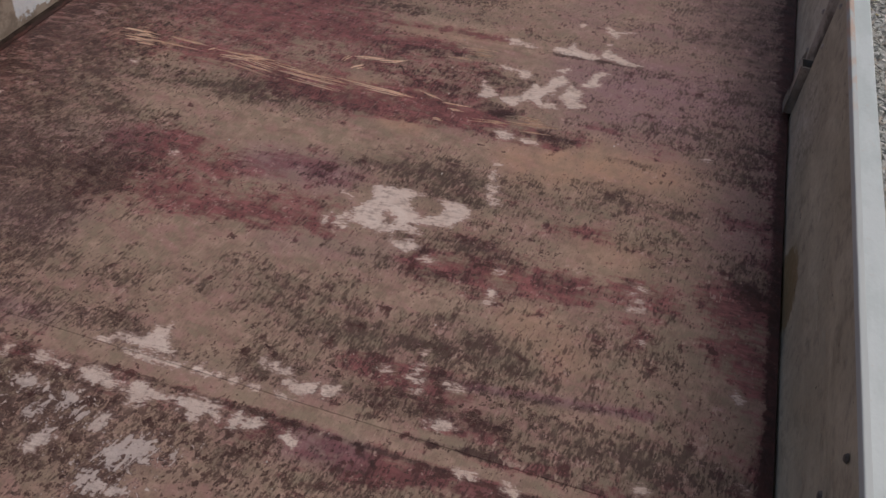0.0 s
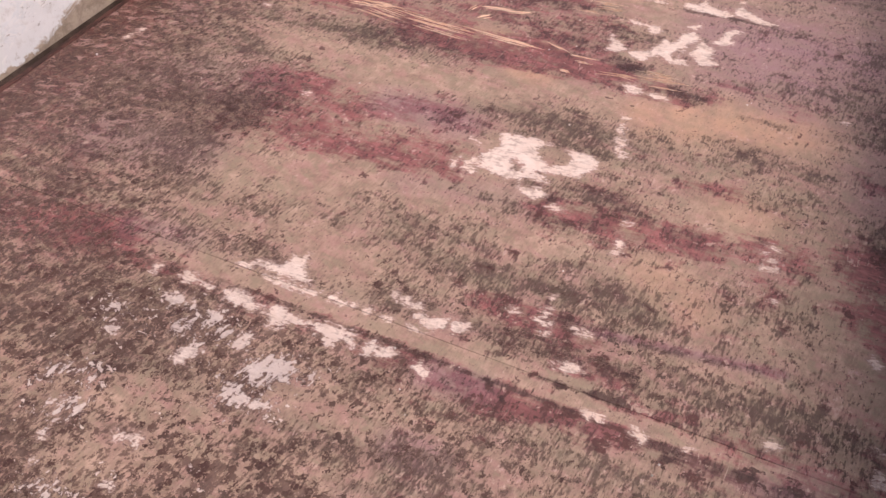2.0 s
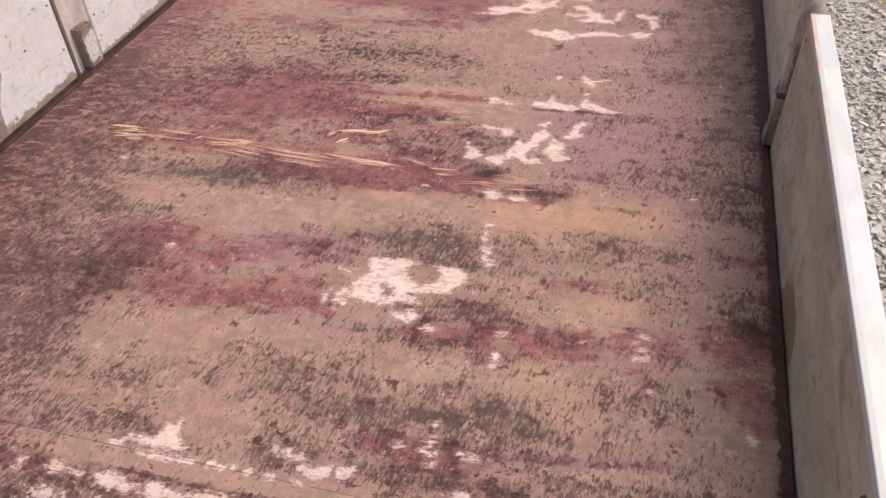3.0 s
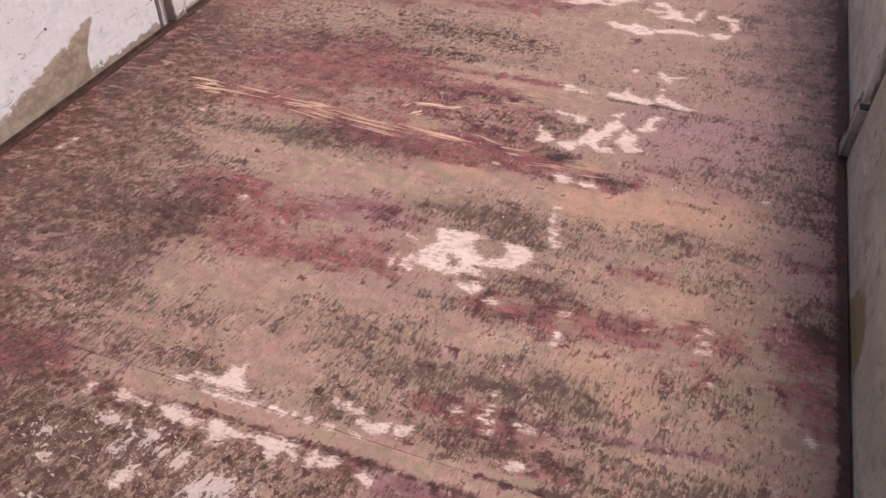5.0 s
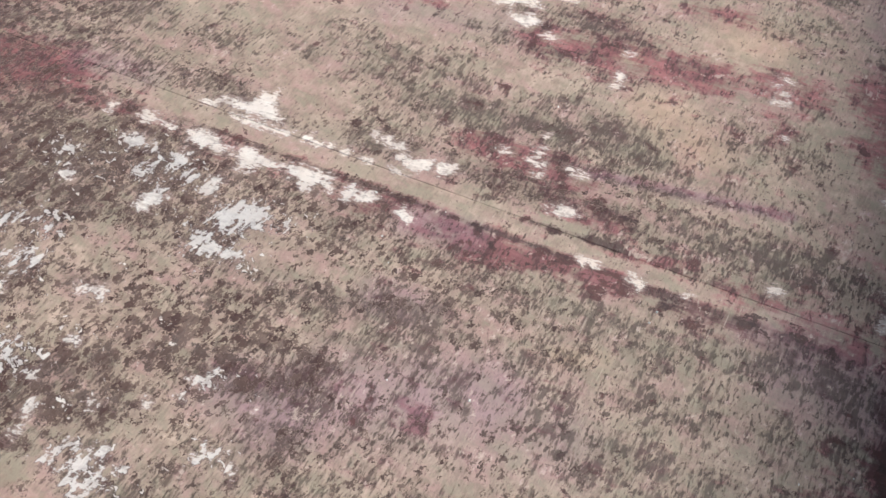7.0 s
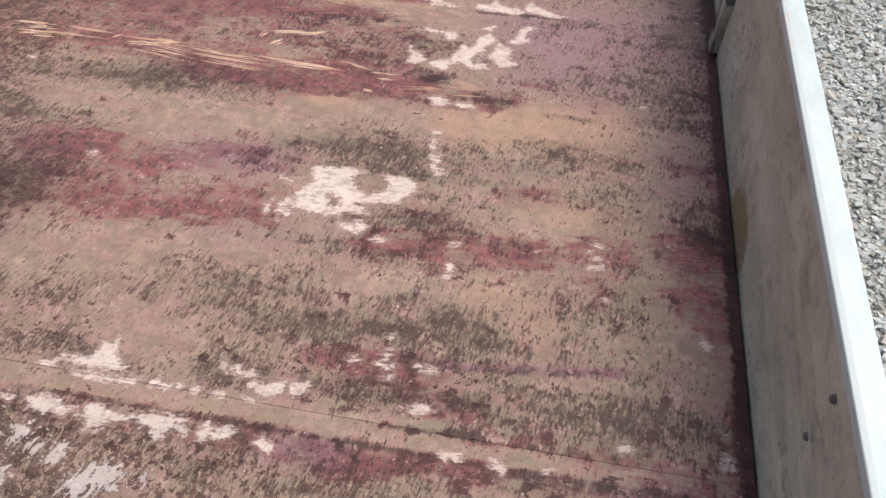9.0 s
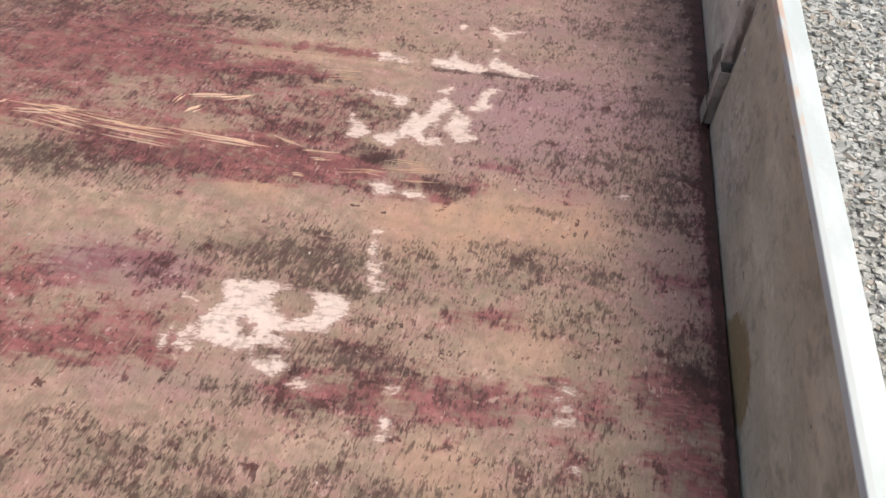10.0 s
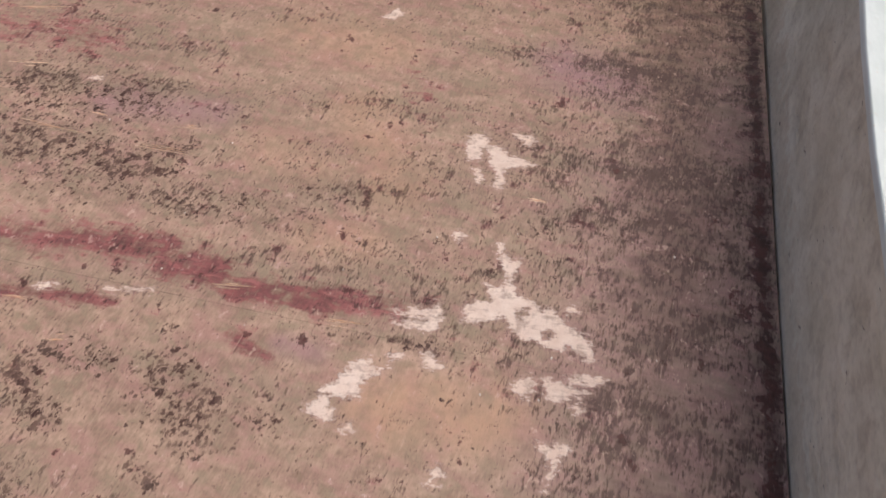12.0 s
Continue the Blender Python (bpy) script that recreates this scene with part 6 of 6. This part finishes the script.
# ---- side gates ----
def side_gate(y0, y1, side, skin, label, foot=None, head=None):
    """A drop-side gate; side: +1 on the right of the deck, -1 on the left. foot and head: where its inner face stands at the deck and at the cap, each as x at y = 0 and slope, for a gate that hangs askew."""
    inner = X_RIGHT if side > 0 else X_LEFT
    at = lambda d: inner + side * d  # noqa: E731
    span = lambda a, b: (min(at(a), at(b)), max(at(a), at(b)))  # noqa: E731
    gate = empty("side_gate", (inner, (y0 + y1) / 2, 0), label, "truck gate", "drop-side gates of the truck bed")
    inv = gate.matrix_world.inverted()

    def piece(name, bm, material, label=""):
        if foot:
            for y in (1.9, 2.15, 2.4, 2.65, 2.9, 3.15):
                bmesh.ops.bisect_plane(bm, geom=bm.verts[:] + bm.edges[:] + bm.faces[:], plane_co=(0, y, 0), plane_no=(0, 1, 0))
            for v in bm.verts:
                low, high = foot[0] + foot[1] * v.co.y, head[0] + head[1] * v.co.y
                high += 0.06 * max(v.co.y - 2.0, 0) ** 2
                v.co.x += low - inner + (high - low) * max(v.co.z, 0) / 0.36
        bmesh.ops.transform(bm, matrix=inv, verts=bm.verts)
        return part(name, bm, material, gate, label)

    x = span(0.0, 0.040)
    piece("panel", box((x[0], y0, -0.030), (x[1], y1, 0.356), 0.002, 2), skin)
    # painted cap folded over the top
    t = span(-0.0015, 0.041)
    piece("cap", box((t[0], y0 + (0.004 if side > 0 else 0.0), 0.3565), (t[1], y1 - 0.004, 0.3665), 0.004, 3), CAP, "white painted top cap")
    rusty = foot == NEAR_FOOT
    e = span(-0.0022, 0.0085) if rusty else span(-0.0020, 0.0035)
    piece("cap_edge", box((e[0], y0 + 0.006, 0.349), (e[1], y1 - 0.003 if rusty else y1 - 0.005, 0.3669 if rusty else 0.3635), 0.0028, 3), RUST if rusty else CAP, "rubbed inner edge of the cap")
    # dark block under the cap end, standing in for the shade there
    h = span(0.014, 0.038)
    piece("cap_shade", box((h[0], y0 - 0.0008, 0.3490), (h[1], y0 + 0.004, 0.3560), 0.001, 1), DARK_STEEL, "dark block in place of shade under the cap")
    # stiffening ribs on the outside and the folded ends
    for k in range(3):
        r = span(0.0405, 0.052)
        yc = y0 + (k + 1) * (y1 - y0) / 4
        piece("rib", box((r[0], yc - 0.03, 0.01), (r[1], yc + 0.03, 0.345), 0.004, 1), skin)
    return gate, piece


NEAR_FOOT, NEAR_HEAD = (0.5450, 0.0), (0.5420, 0.0160)
FAR_FOOT, FAR_HEAD = (0.5480, 0.0065), (0.5545, 0.0)
_, near_piece = side_gate(-1.66, 0.781, 1, MUD, "steel drop-side gate coated in grey-brown dried mud", NEAR_FOOT, NEAR_HEAD)
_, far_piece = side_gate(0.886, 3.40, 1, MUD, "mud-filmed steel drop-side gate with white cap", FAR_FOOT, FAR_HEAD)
_, left_piece = side_gate(-1.66, 0.782, -1, WHITE, "scuffed white steel gate with brown mud film")
_, left_far_piece = side_gate(0.926, 3.40, -1, WHITE, "scuffed white steel drop-side gate beyond the post")

for y, z in ((0.750, 0.213), (0.738, 0.319), (-0.458, 0.310), (-0.453, 0.213)):
    near_piece("bolt", bolt_head(X_RIGHT, y, z, -1, 0.007), PALE_BOLT if y > 0 else BOLT)
for y, z in ((0.935, 0.312), (0.926, 0.214), (0.937, 0.101)):
    far_piece("bolt", bolt_head(X_RIGHT, y, z, -1, 0.008), PALE_BOLT)
for y, z in ((0.765, 0.10), (0.765, 0.24), (0.62, 0.17), (0.34, 0.20)):
    left_piece("bolt", bolt_head(X_LEFT, y, z, 1, 0.004), BOLT)
for y, z in ((0.945, 0.13), (0.945, 0.25)):
    left_far_piece("bolt", bolt_head(X_LEFT, y, z, 1, 0.004), BOLT)


# ---- posts between the gates ----
def post_shell(side, inner, y0, y1, height):
    """The pressed front of a post: a flat, a deep fold and a rolled lip, rounded off towards its top."""
    line = [(0.000, 0.018), (0.05, 0.015), (0.30, 0.015), (0.50, 0.016), (0.58, 0.018), (0.66, 0.019), (0.74, 0.015), (0.82, 0.007), (0.88, 0.002), (0.93, 0.000), (0.97, 0.003), (1.0, 0.010)]
    levels = [-0.02, 0.06, 0.14, 0.22, 0.30] + [0.30 + (height - 0.30) * math.sin(radians(a)) for a in (20, 40, 55, 70, 82, 90)]
    bm = bmesh.new()
    rows = []
    for z in levels:
        f = max(0.0, (z - 0.30) / (height - 0.30))
        back = 1 - math.sqrt(max(0.0, 1 - f * f))
        row = []
        for u, d in line:
            depth = d + (0.046 - d) * back
            row.append(bm.verts.new((inner + side * depth, y0 + u * (y1 - y0), z - 0.012 * (1 - u) * f)))
        rows.append(row)
    for p, q in zip(rows, rows[1:]):
        for n in range(len(line) - 1):
            bm.faces.new((p[n], p[n + 1], q[n + 1], q[n]))
    rear = [[bm.verts.new((inner + side * 0.046, v.co.y, v.co.z)) for v in (row[0], row[-1])] for row in rows]
    for p, q, r, t in zip(rows, rows[1:], rear, rear[1:]):
        bm.faces.new((r[0], p[0], q[0], t[0]))
        bm.faces.new((p[-1], r[1], t[1], q[-1]))
        bm.faces.new((r[1], r[0], t[0], t[1]))
    bmesh.ops.recalc_face_normals(bm, faces=bm.faces)
    for f in bm.faces:
        f.smooth = True
    return bm


def gate_post(side, y0, y1, face, lip, socket_steel, label, stub):
    inner = X_RIGHT if side > 0 else X_LEFT
    at = lambda d: inner + side * d  # noqa: E731
    span = lambda a, b: (min(at(a), at(b)), max(at(a), at(b)))  # noqa: E731
    post = empty("gate_post", (at(0.03), (y0 + y1) / 2, -0.02), label, "gate post", "posts between the gates")
    inv = post.matrix_world.inverted()

    def piece(name, bm, material, label=""):
        bmesh.ops.transform(bm, matrix=inv, verts=bm.verts)
        return part(name, bm, material, post, label)

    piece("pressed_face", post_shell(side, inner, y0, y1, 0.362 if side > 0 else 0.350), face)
    x = span(0.028 if side > 0 else 0.004, 0.046)
    piece("near_flange", box((x[0], y0 - 0.003, -0.02), (x[1], y0 - 0.0005, 0.335), 0.0008, 1), lip)
    x = span(0.0465, 0.0500)
    piece("outer_edge", box((x[0], y0 + 0.004, -0.02), (x[1], y1 - 0.03, 0.346), 0.001, 1), CAP, "white painted outer edge")
    # stake socket at the foot, packed with dirt on the left
    x = span(-0.020, 0.014)
    piece("stake_socket", tube((x[0], y0 + stub[0], 0.002), (x[1], y0 + stub[1], stub[2]), 0.003), socket_steel, "short upright box-section socket")
    # on the right a dark plug puts in the hollow's shade
    x = span(-0.0165, 0.0105)
    piece("socket_fill", box((x[0], y0 + stub[0] + 0.0035, 0.012), (x[1], y0 + stub[1] - 0.0035, stub[2] - stub[3]), 0.002, 1), DARK_STEEL if side > 0 else DIRT, "packed earth in the left socket, dark plug in the right")
    if side > 0:
        x = span(-0.023, -0.0205)
        piece("foot_strap", box((x[0], y0 + stub[0] - 0.004, 0.0015), (x[1], y0 + stub[1] + 0.003, 0.045), 0.001, 1), socket_steel)
    else:
        # second folded edge in front of the post
        x = span(0.000, 0.040)
        piece("edge_fold", box((x[0], y0 + 0.004, -0.01), (x[1], y0 + 0.012, 0.34), 0.002, 2), face)
    for u, z in ((0.53, 0.312), (0.28, 0.259)):
        piece("bolt", bolt_head(at(0.0155), y0 + u * (y1 - y0), z, -side, 0.009), PALE_BOLT)
    return post


DIRT = steel_material("packed_brown_dirt", (0.14, 0.10, 0.07), (0.24, 0.18, 0.13), 0.9)
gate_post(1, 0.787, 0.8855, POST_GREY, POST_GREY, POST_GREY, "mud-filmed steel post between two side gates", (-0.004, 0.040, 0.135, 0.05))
gate_post(-1, 0.796, 0.922, POST_PINK, POST_WHITE, POST_WHITE, "cream painted steel post with a chipped white socket", (0.040, 0.104, 0.128, 0.004))

# plain ends that close the bed
for name, y in (("wall_front", 3.425), ("wall_back", -1.715)):
    bm = box((X_LEFT - 0.03, y, 0.004), (X_RIGHT + 0.03, y + 0.03, 0.366), 0.003, 1)
    tagged(part(name, bm, WHITE), kind="structure")

# plain underframe down to the ground
GROUND_Z = -0.74
frame_thing = empty("underframe", (-0.47, 0.85, GROUND_Z), "plain dark steel underframe standing on the gravel", "underframe")
inv = frame_thing.matrix_world.inverted()
for x in (-0.95, 0.0):
    bm = box((x - 0.05, -1.6, -0.24), (x + 0.05, 3.3, -0.052), 0.004, 1)
    bmesh.ops.transform(bm, matrix=inv, verts=bm.verts)
    part("beam", bm, DARK_STEEL, frame_thing)
    for y in (-1.2, 2.9):
        bm = box((x - 0.06, y - 0.06, GROUND_Z), (x + 0.06, y + 0.06, -0.241), 0.004, 1)
        bmesh.ops.transform(bm, matrix=inv, verts=bm.verts)
        part("leg", bm, DARK_STEEL, frame_thing)

# ---- ground outside ----
bm = bmesh.new()
spread = [-600, -150, -40, -12] + [x * 0.5 for x in range(-12, 15)] + [12, 40, 150, 600]
grid = [[bm.verts.new((x, y, GROUND_Z + (0.012 * noise.noise((x * 0.7, y * 0.7, 3)) if abs(x) < 8 and abs(y) < 8 else 0))) for x in spread] for y in spread]
for p, q in zip(grid, grid[1:]):
    for n in range(len(spread) - 1):
        bm.faces.new((p[n], p[n + 1], q[n + 1], q[n]))
tagged(part("ground", bm, GROUND), kind="structure")


def scatter_stones(count, x0, x1, y0, y1, seed, name, label, keep):
    """Angular crushed stones, each a crooked split block."""
    rng = np.random.default_rng(seed)
    cube = bmesh.new()
    bmesh.ops.create_cube(cube, size=1.5)
    bmesh.ops.triangulate(cube, faces=cube.faces)
    base = np.array([v.co[:] for v in cube.verts])
    tris = np.array([[v.index for v in f.verts] for f in cube.faces])
    cube.free()
    verts, faces, total = [], [], 0
    for _ in range(count):
        x, y = rng.uniform(x0, x1), rng.uniform(y0, y1)
        if not keep(x, y, rng):
            continue
        size = rng.choice((0.006, 0.009, 0.012, 0.016), p=(0.4, 0.36, 0.19, 0.05)) * rng.uniform(0.8, 1.2)
        shape = (base + rng.uniform(-0.42, 0.42, base.shape)) * (size * rng.uniform(0.8, 1.5), size * rng.uniform(0.7, 1.1), size * rng.uniform(0.4, 0.75))
        turn = np.array(Euler((rng.uniform(-0.4, 0.4), rng.uniform(-0.4, 0.4), rng.uniform(0, 6.28))).to_matrix())
        shape = shape @ turn.T
        verts.append(shape + (x, y, GROUND_Z + size * rng.uniform(0.0, 0.8)))
        faces.append(tris + total)
        total += len(base)
    verts, faces = np.concatenate(verts), np.concatenate(faces)
    me = bpy.data.meshes.new(name)
    me.vertices.add(len(verts))
    me.vertices.foreach_set("co", verts.astype(np.float32).ravel())
    me.loops.add(faces.size)
    me.loops.foreach_set("vertex_index", faces.astype(np.int32).ravel())
    me.polygons.add(len(faces))
    me.polygons.foreach_set("loop_start", np.arange(0, faces.size, 3, dtype=np.int32))
    me.polygons.foreach_set("use_smooth", np.zeros(len(faces), bool))
    me.update(calc_edges=True)
    me.materials.append(STONE)
    return tagged(new(name, me), label, "gravel", kind="stuff")


def gravel_bed(x, y, rng):
    away = max(0.0, x - 2.4, -0.25 - y)
    rim = 3.36 - 0.45 * (x - 1.2)
    return rng.random() < (1.0 if y < rim else max(0.03, 1 - (y - rim) / 0.32) ** 1.4) * math.exp(-away / 0.55)


scatter_stones(165000, 0.72, 4.3, -2.6, 4.7, 11, "gravel", "loose grey crushed stone gravel on the ground", gravel_bed)

# moss tufts, straw bits and a dark twig where the gravel ends
rng = np.random.default_rng(4)
bm = bmesh.new()
for _ in range(900):
    x, y = rng.uniform(0.95, 2.2), 3.5 + abs(rng.normal(0, 0.16))
    if noise.noise((x * 4, y * 4, 1)) < -0.05:
        continue
    turn, lean, tall = rng.uniform(0, 6.28), rng.uniform(0.3, 1.0), rng.uniform(0.008, 0.028)
    c, s = math.cos(turn), math.sin(turn)
    a = bm.verts.new((x - 0.002 * s, y + 0.002 * c, GROUND_Z))
    b = bm.verts.new((x + 0.002 * s, y - 0.002 * c, GROUND_Z))
    d = bm.verts.new((x + lean * tall * c, y + lean * tall * s, GROUND_Z + tall))
    bm.faces.new((a, b, d))
tagged(part("moss", bm, MOSS), "yellow-green moss and short grass on soil", "moss", kind="stuff")
bm = bmesh.new()
for _ in range(380):
    x, y, turn = rng.uniform(0.95, 2.2), 3.0 + 1.5 * rng.random() ** 0.8, rng.uniform(0, 6.28)
    half, wide = rng.uniform(0.004, 0.017), rng.uniform(0.0015, 0.005)
    add_box(bm, (-half, -wide, 0), (half, wide, 0.003))
    bm.verts.ensure_lookup_table()
    bmesh.ops.transform(bm, matrix=pose(x, y, GROUND_Z + 0.014, rng.uniform(-40, 40), rng.uniform(-25, 25), math.degrees(turn)), verts=bm.verts[-8:])
tagged(part("straw", bm, STRAW), "scattered pale straw and wood chips", "straw", kind="stuff")
for (xa, ya), (xb, yb), r in (((1.405, 4.20), (1.56, 3.46), 0.004), ((1.62, 4.30), (1.72, 3.60), 0.0025)):
    bm = bmesh.new()
    rings = []
    for k in range(13):
        f = k / 12
        x, y = xa + (xb - xa) * f + 0.012 * math.sin(7 * f), ya + (yb - ya) * f
        rings.append([bm.verts.new((x + r * math.cos(a), y, GROUND_Z + 0.012 + r * math.sin(a))) for a in (radians(60 * n) for n in range(6))])
    for p, q in zip(rings, rings[1:]):
        for n in range(6):
            bm.faces.new((p[n], p[(n + 1) % 6], q[(n + 1) % 6], q[n]))
    bmesh.ops.recalc_face_normals(bm, faces=bm.faces)
    tagged(part("twig", bm, TWIG), "thin dark twig lying on mossy soil", "twig", "twigs on the soil")
